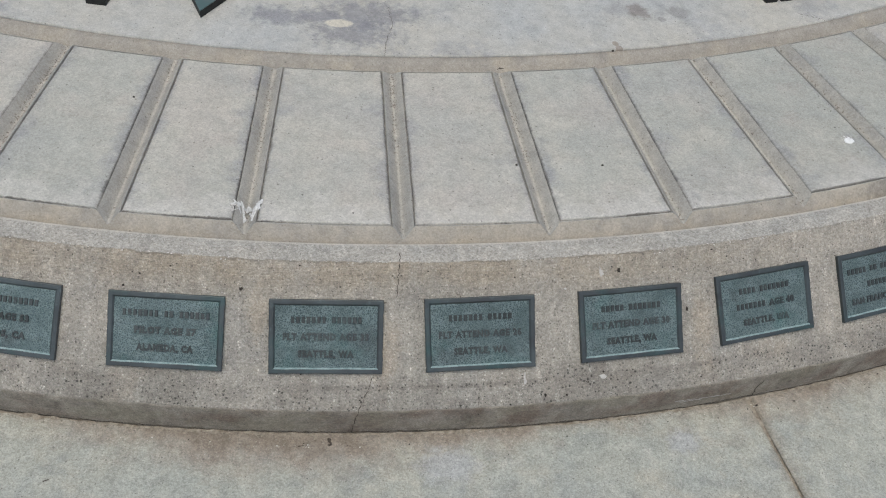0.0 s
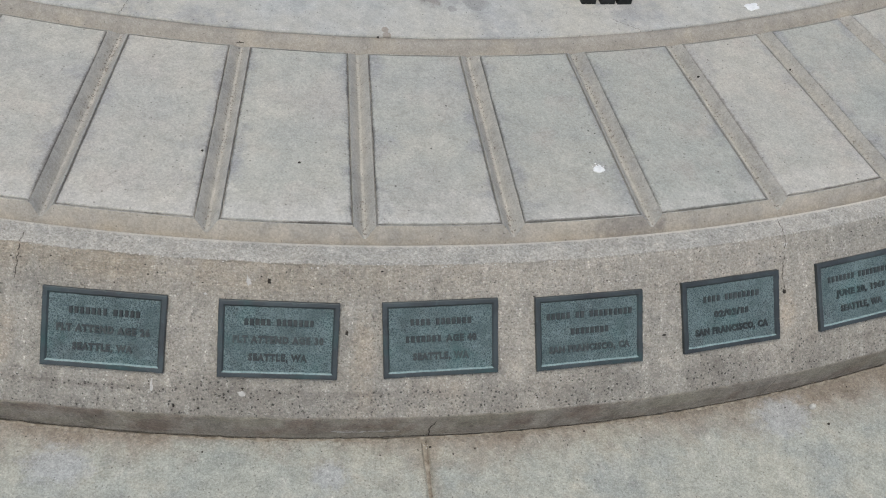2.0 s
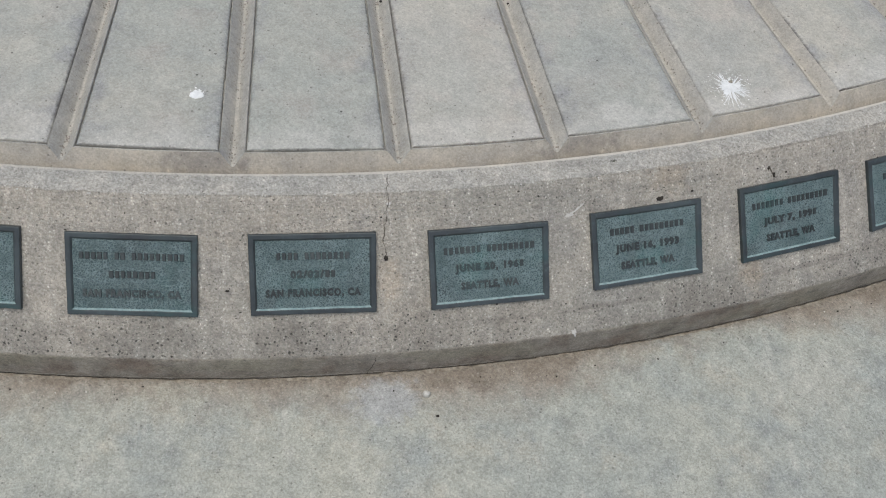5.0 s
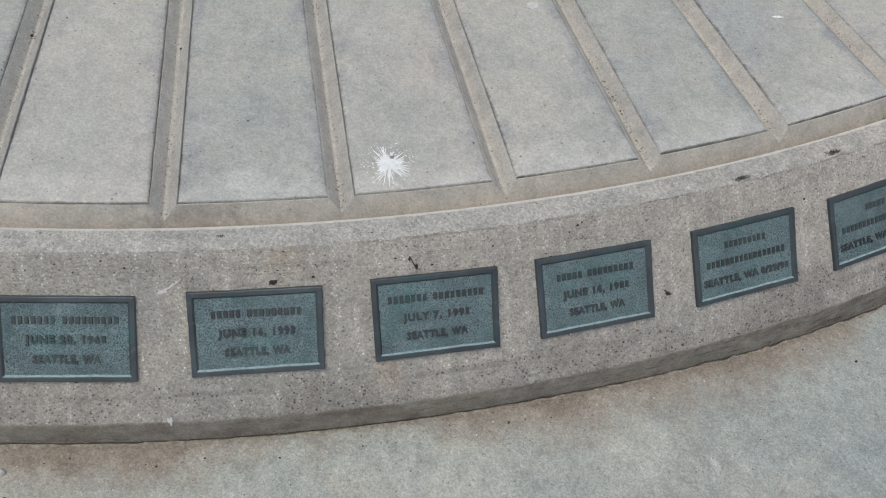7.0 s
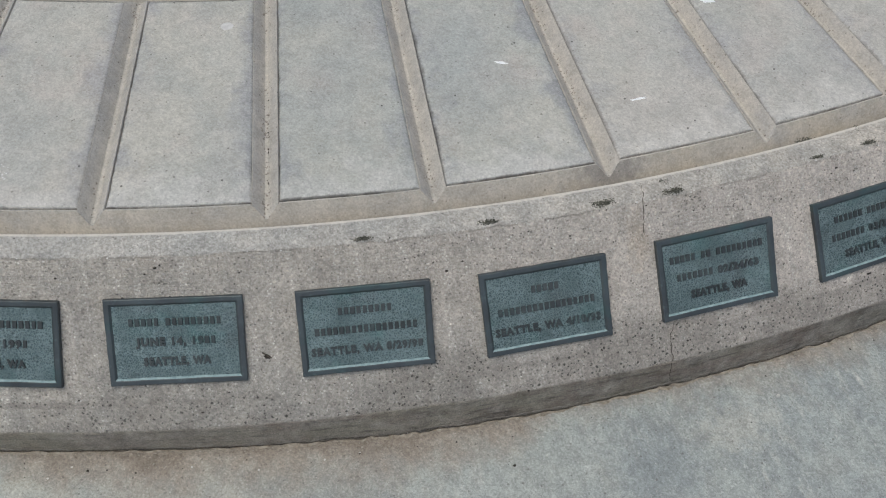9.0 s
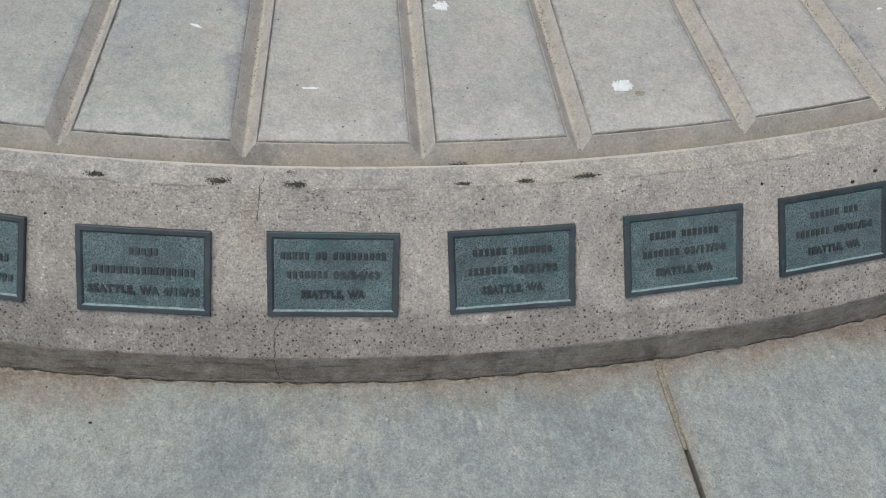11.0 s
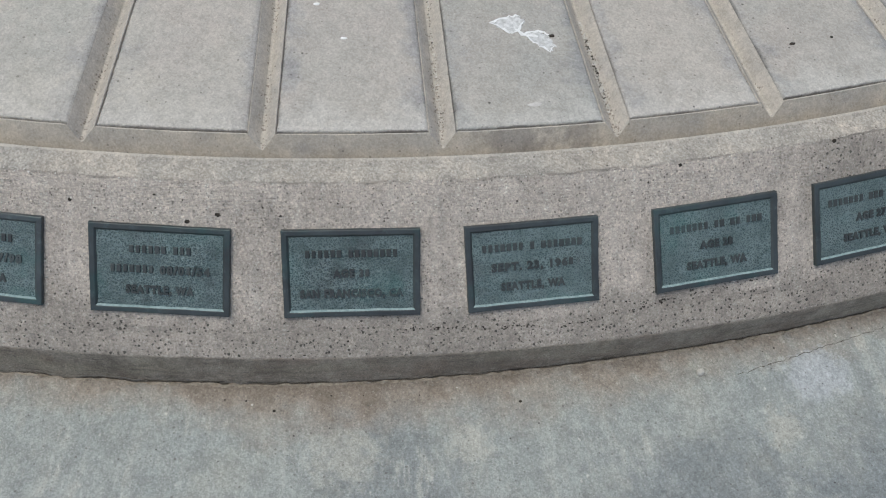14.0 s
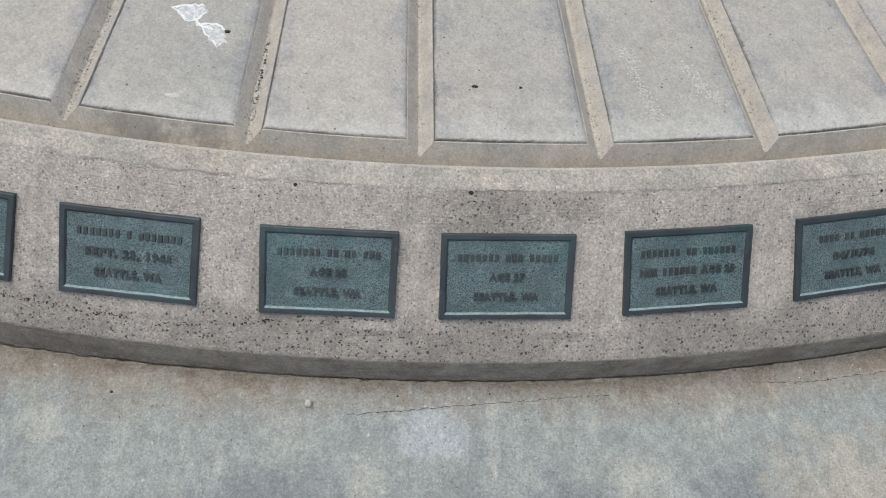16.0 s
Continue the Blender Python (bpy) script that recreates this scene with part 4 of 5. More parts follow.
def lettering(tokens, y, plaque):
    """One line of a plaque: words, and numbers for bars of that many letters."""
    bm = bmesh.new()
    pieces, x = [], 0.0
    for i, token in enumerate(tokens):
        if isinstance(token, int):
            bar(bm, x, token)
            x += token * CHAR
        elif token.strip():
            me, w = text_mesh(token.strip())
            lead = (len(token) - len(token.lstrip())) * CHAR * 0.8
            me.transform(Matrix.Translation((x + lead, 0, 0)))
            bm.from_mesh(me)
            bpy.data.meshes.remove(me)
            x += lead + w + 0.0008 + (len(token) - len(token.rstrip())) * CHAR * 0.8
        else:
            x += CHAR * 0.85
    squeeze = min(1.0, 0.197 / x)
    bmesh.ops.transform(bm, matrix=Matrix.Diagonal((squeeze, 1, 1, 1)) @ Matrix.Translation((-x / 2, 0, 0)), verts=bm.verts)
    ob = part("lettering", bm, LETTERS, plaque, "raised dark bronze lettering")
    ob.matrix_basis = Matrix.Translation((0, y, 0.0052))
    return ob


SEATTLE = ["SEATTLE, WA"]
SAN_FRANCISCO = ["SAN FRANCISCO, CA"]
LINES = [
    ([5, " ", 8], [4, " AGE 53"], [4, "DS, CA"]),
    ([7, " ", 2, " ", 6], ["PILOT AGE 57"], ["ALAMEDA, CA"]),
    ([7, " ", 6], ["FLT ATTEND AGE 33"], SEATTLE),
    ([7, " ", 5], ["FLT ATTEND AGE 26"], SEATTLE),
    ([5, " ", 7], ["FLT ATTEND AGE 30"], SEATTLE),
    ([4, " ", 7], [7, " AGE 40"], SEATTLE),
    ([5, " ", 2, " ", 9], [8], SAN_FRANCISCO),
    ([4, " ", 8], ["02/03/", 2], SAN_FRANCISCO),
    ([7, " ", 9], ["JUNE 20, 196", 1], SEATTLE),
    ([5, " ", 9], ["JUNE 16, 1993"], SEATTLE),
    ([7, " ", 9], ["JULY 7, 199", 1], SEATTLE),
    ([5, " ", 9], ["JUNE 14, 19", 2], SEATTLE),
    ([9], [17], ["SEATTLE, WA 8/29/9", 1]),
    ([5], [17], ["SEATTLE, WA 4/10/93"]),
    ([5, " ", 2, " ", 9], [7, " 02/24/63"], SEATTLE),
    ([6, " ", 7], [7, " 03/31/93"], SEATTLE),
    ([5, " ", 7], [7, " 03/17/98"], SEATTLE),
    ([6, " ", 3], [7, " 08/0", 1, "/54"], SEATTLE),
    ([6, " ", 8], ["AGE 3", 1], SAN_FRANCISCO),
    ([7, " ", 1, " ", 7], ["SEPT. 23, 196", 1], SEATTLE),
    ([7, " ", 2, " ", 2, " ", 3], ["AGE 28"], SEATTLE),
    ([7, " ", 3, " ", 5], ["AGE 27"], SEATTLE),
    ([7, " ", 2, " ", 6], ["NEE ", 6, " AGE 25"], SEATTLE),
    ([4, " ", 2, " ", 6], ["04/1", 1, "/74"], SEATTLE),
]
# degrees round the dial, millimetres down the slope, degrees of tilt
PLACES = [(-0.21, 6.12, 0.07), (3.99, 3.67, -0.86), (8.1, 1.5, -0.39), (12.17, -1.94, -0.5), (16.39, -1.82, 0.26), (20.46, -5.82, -1.2),
          (24.43, -4.17, -0.02), (28.57, -5.98, 0.25), (32.81, -1.37, 0.24), (36.9, -4.44, 0.23), (40.99, -5.89, 0.69), (44.94, -5.47, 0.21),
          (49.06, -2.44, 0.5), (53.16, 2.2, -0.36), (57.36, 0.28, 0.71), (61.46, 0.65, -0.28), (65.62, -3.76, 0.38), (69.57, 0.91, 0.81),
          (73.63, 2.81, -0.11), (77.59, 2.62, -0.89), (81.85, 0.1, -0.89), (85.75, -2.24, -0.1), (89.87, -5.87, -0.24), (93.96, -9.29, -0.45)]
MID_S = 0.1532
for (deg, down, tilt), lines in zip(PLACES, LINES):
    plaque = tagged(new("bronze_plaque"), "green-patinated cast bronze memorial plaque on the sloping rim", "plaque", "memorial plaques along the rim")
    plaque.matrix_basis = frame_at(radians(deg), MID_S + down / 1000, radians(tilt))
    tagged(new("plate", PLATE), "stippled blue-green bronze field").parent = plaque
    tagged(new("border", EDGE), "raised plain bronze border").parent = plaque
    for y, tokens in zip((0.0345, 0.0, -0.0355), lines):
        lettering(tokens, y, plaque)

# ---- marks, chips and litter ----
def blob(name, m, w, h, seed, material, label, category, thick=0.0012, ragged=0.3, count=30):
    """A thin crust or crumb with an uneven outline, on the pose m."""
    rng = random.Random(seed)
    off = Vector((seed * 3.7, seed * 1.3, 0))
    rim_r = []
    for i in range(count):
        a = 2 * math.pi * i / count
        d = Vector((math.cos(a), math.sin(a), 0))
        rim_r.append(1 + ragged * (noise.noise(d * 1.6 + off) + 0.6 * noise.noise(d * 5 + off)) + rng.uniform(-0.04, 0.04))
    rows = []
    for f, z in ((1.0, -0.0015), (1.0, 0.0003), (0.86, thick * 0.7), (0.5, thick)):
        rows.append([Vector((math.cos(2 * math.pi * i / count) * w / 2 * rim_r[i] * f, math.sin(2 * math.pi * i / count) * h / 2 * rim_r[i] * f, z)) for i in range(count)])
    bm = bmesh.new()
    made = grid(bm, rows, closed=True)
    bm.faces.new(made[-1])
    bmesh.ops.recalc_face_normals(bm, faces=bm.faces)
    ob = tagged(part(name, bm, material, smooth=True), label, category)
    ob.matrix_basis = m
    return ob


def splash(m, size, seed, rays, label):
    """A burst of dried white dropping: a ragged middle and thin rays."""
    rng = random.Random(seed)
    bm = bmesh.new()
    count = rays * 2
    rows = [[], [], []]
    for i in range(count):
        a = 2 * math.pi * i / count
        reach = (0.46 + 0.42 * noise.noise(Vector((math.cos(a) * 2, math.sin(a) * 2, seed)))) * size / 2 * rng.uniform(0.7, 1.25)
        d = Vector((math.cos(a), math.sin(a), 0))
        rows[0].append(d * reach + Vector((0, 0, -0.0006)))
        rows[1].append(d * reach * 0.93 + Vector((0, 0, 0.0005)))
        rows[2].append(d * reach * 0.35 + Vector((0, 0, 0.001)))
    made = grid(bm, rows, closed=True)
    bm.faces.new(made[-1])
    for _ in range(rays * 4):
        a, turn = rng.uniform(0, 2 * math.pi), rng.gauss(0, 0.12)
        start, reach = rng.uniform(0.1, 0.5) * size / 2, rng.uniform(0.42, 0.98) * size / 2 * (0.95 + 0.95 * noise.noise(Vector((math.cos(a) * 1.5, math.sin(a) * 1.5, seed + 3.3))))
        if reach < start * 1.2:
            continue
        p, q = (Vector((math.cos(b) * x, math.sin(b) * x, 0.0007)) for b, x in ((a, start), (a + turn, reach)))
        p.z, q.z = p.z + rng.uniform(0, 0.0006), q.z - rng.uniform(0, 0.0004)
        side = Vector((-math.sin(a), math.cos(a), 0)) * rng.uniform(0.0004, 0.0013)
        mid = p.lerp(q, 0.55)
        bm.faces.new([bm.verts.new(v) for v in (p - side * 0.6, mid - side, q, mid + side, p + side * 0.6)])
    for _ in range(60):
        a, d = rng.uniform(0, 2 * math.pi), rng.uniform(0.45, 0.95) * size / 2 * 1.3
        c, r = Vector((math.cos(a) * d, math.sin(a) * d, rng.uniform(0.0004, 0.0012))), rng.uniform(0.0008, 0.002)
        bm.faces.new([bm.verts.new(c + Vector((math.cos(b) * r, math.sin(b) * r * 0.7, 0))) for b in (0, 1.1, 2.2, 3.3, 4.4, 5.4)])
    bmesh.ops.recalc_face_normals(bm, faces=bm.faces)
    ob = tagged(part("bird_dropping", bm, WHITE), label, "bird dropping")
    ob.matrix_basis = m


def moss(m, w, h, seed):
    """A cushion of many small dry tufts, thick in the middle and thinning out."""
    rng = random.Random(seed)
    bm = bmesh.new()
    lobes = [(rng.uniform(-0.3, 0.3) * w, rng.uniform(-0.2, 0.2) * h) for _ in range(3)]
    for _ in range(int(40 + w * h * 430000)):
        cx, cy = rng.choice(lobes)
        c = Vector((cx + rng.gauss(0, 0.19 * w), cy + rng.gauss(0, 0.26 * h), 0))
        size, turn = rng.uniform(0.0005, 0.0016), rng.uniform(0, 2)
        ring = [bm.verts.new(c + Vector((math.cos(b + turn) * size * rng.uniform(0.7, 1.5), math.sin(b + turn) * size, 0))) for b in (0, 1.57, 3.14, 4.71)]
        tip = bm.verts.new(c + Vector((rng.gauss(0, 0.0003), rng.gauss(0, 0.0003), rng.uniform(0.0008, 0.002))))
        for p, q in zip(ring, ring[1:] + ring[:1]):
            bm.faces.new((p, q, tip))
    bmesh.ops.recalc_face_normals(bm, faces=bm.faces)
    ob = tagged(part("moss_patch", bm, BLACK_MOSS), "dry black moss patch on the concrete ledge", "moss")
    ob.matrix_basis = m


def crumbs(name, spots, spread, count, seed, material, label, category, z=FACE_Z):
    """Many small flat grains strewn along a line of (degrees, radius) points on the panels."""
    rng = random.Random(seed)
    bm = bmesh.new()
    for _ in range(count):
        f = rng.uniform(0, len(spots) - 1.001)
        p, q = spots[int(f)], spots[int(f) + 1]
        f -= int(f)
        a = radians(p[0] + (q[0] - p[0]) * f) + rng.gauss(0, spread) / 4.2
        r = p[1] + (q[1] - p[1]) * f + rng.gauss(0, spread)
        c, size = polar(a, r, z + rng.uniform(0.0004, 0.0014)), rng.uniform(0.0008, 0.0024)
        turn = rng.uniform(0, 3)
        bm.faces.new([bm.verts.new(c + Vector((math.cos(b + turn) * size * rng.uniform(0.7, 1.3), math.sin(b + turn) * size, rng.uniform(-0.0004, 0.0003)))) for b in (0, 1.25, 2.5, 3.75, 5.0)])
    bmesh.ops.recalc_face_normals(bm, faces=bm.faces)
    tagged(part(name, bm, material), label, category, kind="stuff")


def ribbon(points, width, seed, parent, jag=0.002, material=CRACK, name="crack"):
    """A hairline crack through points of a surface, each with its normal."""
    rng = random.Random(seed)
    line = []
    for (p, n1), (q, n2) in zip(points, points[1:]):
        steps = max(2, int((q - p).length / 0.006))
        for i in range(steps):
            f = i / steps
            line.append((p.lerp(q, f), n1.lerp(n2, f).normalized()))
    line.append(points[-1])
    bm = bmesh.new()
    rows = []
    for i, (p, nor) in enumerate(line):
        ahead = (line[min(i + 1, len(line) - 1)][0] - line[max(i - 1, 0)][0]).normalized()
        side = ahead.cross(nor).normalized()
        c = p + side * rng.uniform(-jag, jag) + nor * 0.0007
        w = width * rng.uniform(0.3, 1.0) * (0.4 if i in (0, len(line) - 1) else 1)
        rows.append([c - side * w / 2, c + side * w / 2])
    grid(bm, rows)
    ob = part(name, bm, material, parent)
    return ob


def on_slope(deg, s):
    a = radians(deg)
    return slope_point(a, s), Vector((math.sin(a) * NORMAL[0], -math.cos(a) * NORMAL[0], NORMAL[1]))


def on_level(deg, r, z):
    return polar(radians(deg), r, z), Vector((0, 0, 1))


def on_kerb(deg, z):
    a = radians(deg)
    return polar(a, 4.6374 - (0.08 - z) * 0.035 + foot(a) * min(1.0, max(0.0, (0.07 - z) / 0.06)), z), Vector((math.sin(a), -math.cos(a), 0))


def on_groove(deg, r, k):
    """A point on the panels, or on the walls of groove k where it lies over that."""
    x = abs(radians(deg) - groove_angle(k)) * r
    z = FACE_Z + 0.0005 if x > HALF + 0.003 else WALL_Z + 0.0005 if x > HALF else FLOOR_Z + (WALL_Z - FLOOR_Z) * max(0.0, x - FLOOR) / (HALF - FLOOR)
    return polar(radians(deg), r, z), Vector((0, 0, 1))


LEDGE_Z = 0.3196
ribbon([on_level(10.03, 4.386, LEDGE_Z), on_level(10.02, 4.42, LEDGE_Z - 0.001), on_slope(10.0, 0.004), on_slope(9.96, 0.042), on_slope(9.93, 0.075)], 0.0024, 1, rim)
ribbon([on_slope(9.36, 0.232), on_slope(9.2, 0.27), on_slope(8.97, 0.309), on_kerb(8.95, 0.08), on_kerb(8.85, 0.03), on_kerb(8.8, 0.004)], 0.0022, 2, rim)
ribbon([on_level(55.83, 4.386, LEDGE_Z), on_level(55.74, 4.421, LEDGE_Z - 0.001), on_slope(55.72, 0.006), on_slope(55.66, 0.06)], 0.0018, 3, rim)
ribbon([on_slope(56.15, 0.236), on_slope(56.02, 0.27), on_slope(56.05, 0.308), on_kerb(56.02, 0.08), on_kerb(56.1, 0.02)], 0.0022, 4, rim)
ribbon([on_level(30.43, 4.387, LEDGE_Z), on_level(30.38, 4.421, LEDGE_Z - 0.001), on_slope(30.4, 0.01), on_slope(30.25, 0.087), on_slope(30.3, 0.12)], 0.0018, 5, rim)
ribbon([on_kerb(20.4, 0.07), on_kerb(20.25, 0.04), on_kerb(20.3, 0.004)], 0.004, 6, rim)
ribbon([on_kerb(30.0, 0.08), on_kerb(29.9, 0.03), on_kerb(29.8, 0.004)], 0.002, 7, rim)
ribbon([on_level(82.4, 4.706, 0), on_level(83.6, 4.694, 0), on_level(84.8, 4.684, 0), on_level(87.35, 4.67, 0), on_level(90.35, 4.667, 0), on_level(91.4, 4.665, 0), on_level(93.4, 4.68, 0), on_level(95.5, 4.685, 0)], 0.0016, 8, pavement)
ribbon([on_level(10.22, 3.5133, FACE_Z), on_level(10.36, 3.597, FACE_Z), on_level(10.03, 3.6714, FACE_Z), on_level(9.94, 3.7346, FACE_Z)], 0.0016, 9, dial)
ribbon([on_level(28.84, 3.6807, FACE_Z), on_level(29.75, 3.7318, FACE_Z)], 0.0014, 10, dial)

# bird droppings and dried white spots on the panels
PZ = FACE_Z
blob("bird_dropping", flat_at(radians(25.65), 4.1936, PZ), 0.027, 0.019, 3, WHITE, "dried white bird dropping on a concrete panel", "bird dropping", 0.002, 0.15)
splash(flat_at(radians(40.3), 4.2672, PZ), 0.088, 5, 34, "burst of dried white bird dropping on a panel")
blob("bird_dropping", flat_at(radians(64.85), 4.2188, PZ, 0.2), 0.042, 0.026, 8, WHITE, "dried white bird dropping with a brown stain beside it", "bird dropping", 0.002, 0.35)
blob("bird_dropping", flat_at(radians(53.56), 4.049, PZ, -0.4), 0.024, 0.006, 9, WHITE, "thin dried white streak on a concrete panel", "bird dropping", 0.001, 0.6)
blob("bird_dropping", flat_at(radians(60.39), 3.9764, PZ), 0.034, 0.022, 10, WHITE, "dried white bird dropping on a concrete panel", "bird dropping", 0.0015, 0.4)
blob("bird_dropping", flat_at(radians(72.78), 4.0225, PZ), 0.012, 0.008, 11, WHITE, "small dried white spot on a concrete panel", "bird dropping", 0.0012, 0.3)
blob("bird_dropping", flat_at(radians(73.5), 4.11, PZ), 0.012, 0.006, 12, WHITE, "small dried white spot on a concrete panel", "bird dropping", 0.001, 0.4)
film = tagged(new("bird_dropping"), "two-lobed dried bird dropping with white ridges round a thin film", "bird dropping")
LOBES = ((77.29, 4.0785), (77.69, 4.066), (78.17, 4.0613), (78.26, 4.0801), (78.07, 4.1036), (77.8, 4.1105), (77.61, 4.0995), (77.29, 4.0785)), ((78.12, 4.1119), (78.54, 4.1029), (78.84, 4.119), (78.91, 4.1507), (78.72, 4.1625), (78.48, 4.1462), (78.26, 4.1287), (78.12, 4.1119))
for seed, way in enumerate(LOBES):
    mid = (sum(d for d, r in way[:-1]) / 7, sum(r for d, r in way[:-1]) / 7)
    bm = bmesh.new()
    rng = random.Random(seed)
    fine = []
    for (d0, r0), (d1, r1) in zip(way, way[1:]):
        for i in range(6):
            f, far = i / 6, rng.uniform(0.76, 1.08)
            fine.append((mid[0] + (d0 + (d1 - d0) * f - mid[0]) * far, mid[1] + (r0 + (r1 - r0) * f - mid[1]) * far))
    rows = [[polar(radians(mid[0] + (d - mid[0]) * g), mid[1] + (r - mid[1]) * g, PZ + z) for d, r in fine] for g, z in ((1.0, -0.0005), (0.98, 0.0005), (0.9, 0.0009), (0.4, 0.0006))]
    made = grid(bm, rows, closed=True)
    bm.faces.new(made[-1])
    bmesh.ops.recalc_face_normals(bm, faces=bm.faces)
    part("film", bm, FILM, film)
    for i, (a, b) in enumerate(((0, 3), (3, 6), (5, 8))):
        ribbon([on_level(mid[0] + (d - mid[0]) * 0.9, mid[1] + (r - mid[1]) * 0.9, PZ + 0.0006) for d, r in way[a:b]], 0.006, 80 + seed * 5 + i, film, 0.003, WHITE, "ridge")
ribbon([on_level(d, r, PZ + 0.0004) for d, r in ((77.95, 4.100), (78.12, 4.1119), (78.3, 4.118), (78.5, 4.122))], 0.011, 96, film, 0.003, WHITE, "ridge")
blob("bird_dropping", flat_at(radians(35.35), 3.6946, PZ), 0.045, 0.03, 15, WHITE, "dried white bird dropping on the dial face", "bird dropping", 0.0015, 0.4)
blob("lime_spot", flat_at(radians(45.91), 3.8797, PZ), 0.026, 0.022, 21, LIME, "faint round pale lime spot on a panel", "stain", 0.0004, 0.15)
blob("lime_spot", flat_at(radians(56.75), 4.20, PZ), 0.03, 0.005, 22, WHITE, "faint pale lime streak on a panel", "stain", 0.0004, 0.8)
blob("chip", flat_at(radians(77.99), 4.2827, PZ, 0.1), 0.025, 0.009, 23, LIME, "shallow pale chip in a concrete panel", "chip", 0.0005, 0.5)
smear = tagged(new("paint_smear"), "wiped smear of white paint across a groove's mouth", "stain")
for w, seed, way in ((0.011, 1, ((5.28, 4.2875), (5.5, 4.2769), (5.72, 4.2827), (5.95, 4.2895), (6.12, 4.2769))), (0.009, 2, ((5.55, 4.2672), (5.62, 4.2895), (5.7, 4.3185))), (0.008, 3, ((6.15, 4.2672), (6.05, 4.2895), (5.94, 4.3214))), (0.006, 4, ((5.35, 4.273), (5.48, 4.2827), (5.6, 4.2992))), (0.006, 5, ((5.75, 4.2672), (5.85, 4.2895), (5.93, 4.3137)))):
    ribbon([on_groove(d, r, 2) for d, r in way], w * 1.7, seed, smear, 0.0016, FILM, "stroke")
crumbs("lime_crust", [(89, 4.1104), (89.25, 4.1394), (89.2, 4.1878), (89.35, 4.2459), (89.45, 4.2846)], 0.007, 300, 31, LIME, "crumbly pale lime crust on a concrete panel", "stain")
crumbs("lime_crust", [(90.6, 4.1588), (90.75, 4.1975), (90.9, 4.2217), (91.3, 4.2508)], 0.007, 220, 32, LIME, "crumbly pale lime crust on a concrete panel", "stain")
crumbs("grit_line", [(75.85, 3.969), (75.85, 4.062), (75.86, 4.1588), (75.83, 4.2943)], 0.0025, 220, 34, GRIT, "dark grit lodged in the bottom of a groove", "litter", 0.3093)
crumbs("grit_line", [(79.86, 4.1104), (79.84, 4.2072), (79.83, 4.2846)], 0.0025, 90, 35, GRIT, "dark grit lodged in the bottom of a groove", "litter", 0.3093)
crumbs("grit_line", [(47.15, 4.062), (47.12, 4.1782), (47.15, 4.2943)], 0.0025, 110, 36, GRIT, "dark grit lodged in the bottom of a groove", "litter", 0.3093)
crumbs("dropping_flakes", [(64.68, 4.213), (64.85, 4.21), (65.05, 4.215), (65.0, 4.226), (64.75, 4.226)], 0.003, 130, 61, WHITE, "thin white flakes of dried bird dropping", "bird dropping")
crumbs("dropping_flakes", [(60.25, 3.968), (60.45, 3.966), (60.52, 3.978), (60.3, 3.984)], 0.0028, 90, 62, WHITE, "thin white flakes of dried bird dropping", "bird dropping")
crumbs("dropping_flakes", [(25.5, 4.187), (25.7, 4.184), (25.75, 4.192), (25.55, 4.195)], 0.0035, 60, 63, WHITE, "thin white flakes of dried bird dropping", "bird dropping")
crumbs("groove_gravel", [(75.85, 3.92), (75.86, 4.05), (75.85, 4.15), (75.83, 4.30)], 0.004, 420, 64, STONE, "loose pale stones in a broken groove bottom", "gravel", 0.3098)
crumbs("groove_gravel", [(79.85, 4.06), (79.84, 4.18), (79.83, 4.30)], 0.003, 200, 65, STONE, "loose pale stones in a groove bottom", "gravel", 0.3098)
crumbs("paint_flecks", [(5.2, 4.2798), (5.45, 4.2943), (5.3, 4.304)], 0.006, 40, 33, LIME, "flecks of white paint beside a groove", "stain")
blob("crumb", flat_at(radians(85.06), 4.2072, PZ), 0.013, 0.006, 41, GRIT, "dark crumb lying on a concrete panel", "litter", 0.002, 0.4)
blob("crumb", flat_at(radians(78.86), 4.1218, PZ + 0.001), 0.011, 0.006, 42, GRIT, "dark crumb beside a white dropping", "litter", 0.002, 0.4)
blob("brown_stain", flat_at(radians(65.25), 4.2411, PZ), 0.02, 0.014, 43, SAND, "faint brown stain on a concrete panel", "stain", 0.0003, 0.3)
for i, (deg, r) in enumerate(((16.69, 4.1656), (1.34, 3.9644), (34.98, 3.9271), (30.85, 3.9244), (13.9, 4.1491), (86.2, 4.2072), (19.28, 3.7365))):
    blob("speck", flat_at(radians(deg), r, PZ if abs(deg - 34.98) > 0.1 and abs(deg - 30.97) > 0.1 else 0.311), 0.006, 0.005, 50 + i, GRIT, "small dark speck of grit on the dial", "litter", 0.002, 0.2, 12)

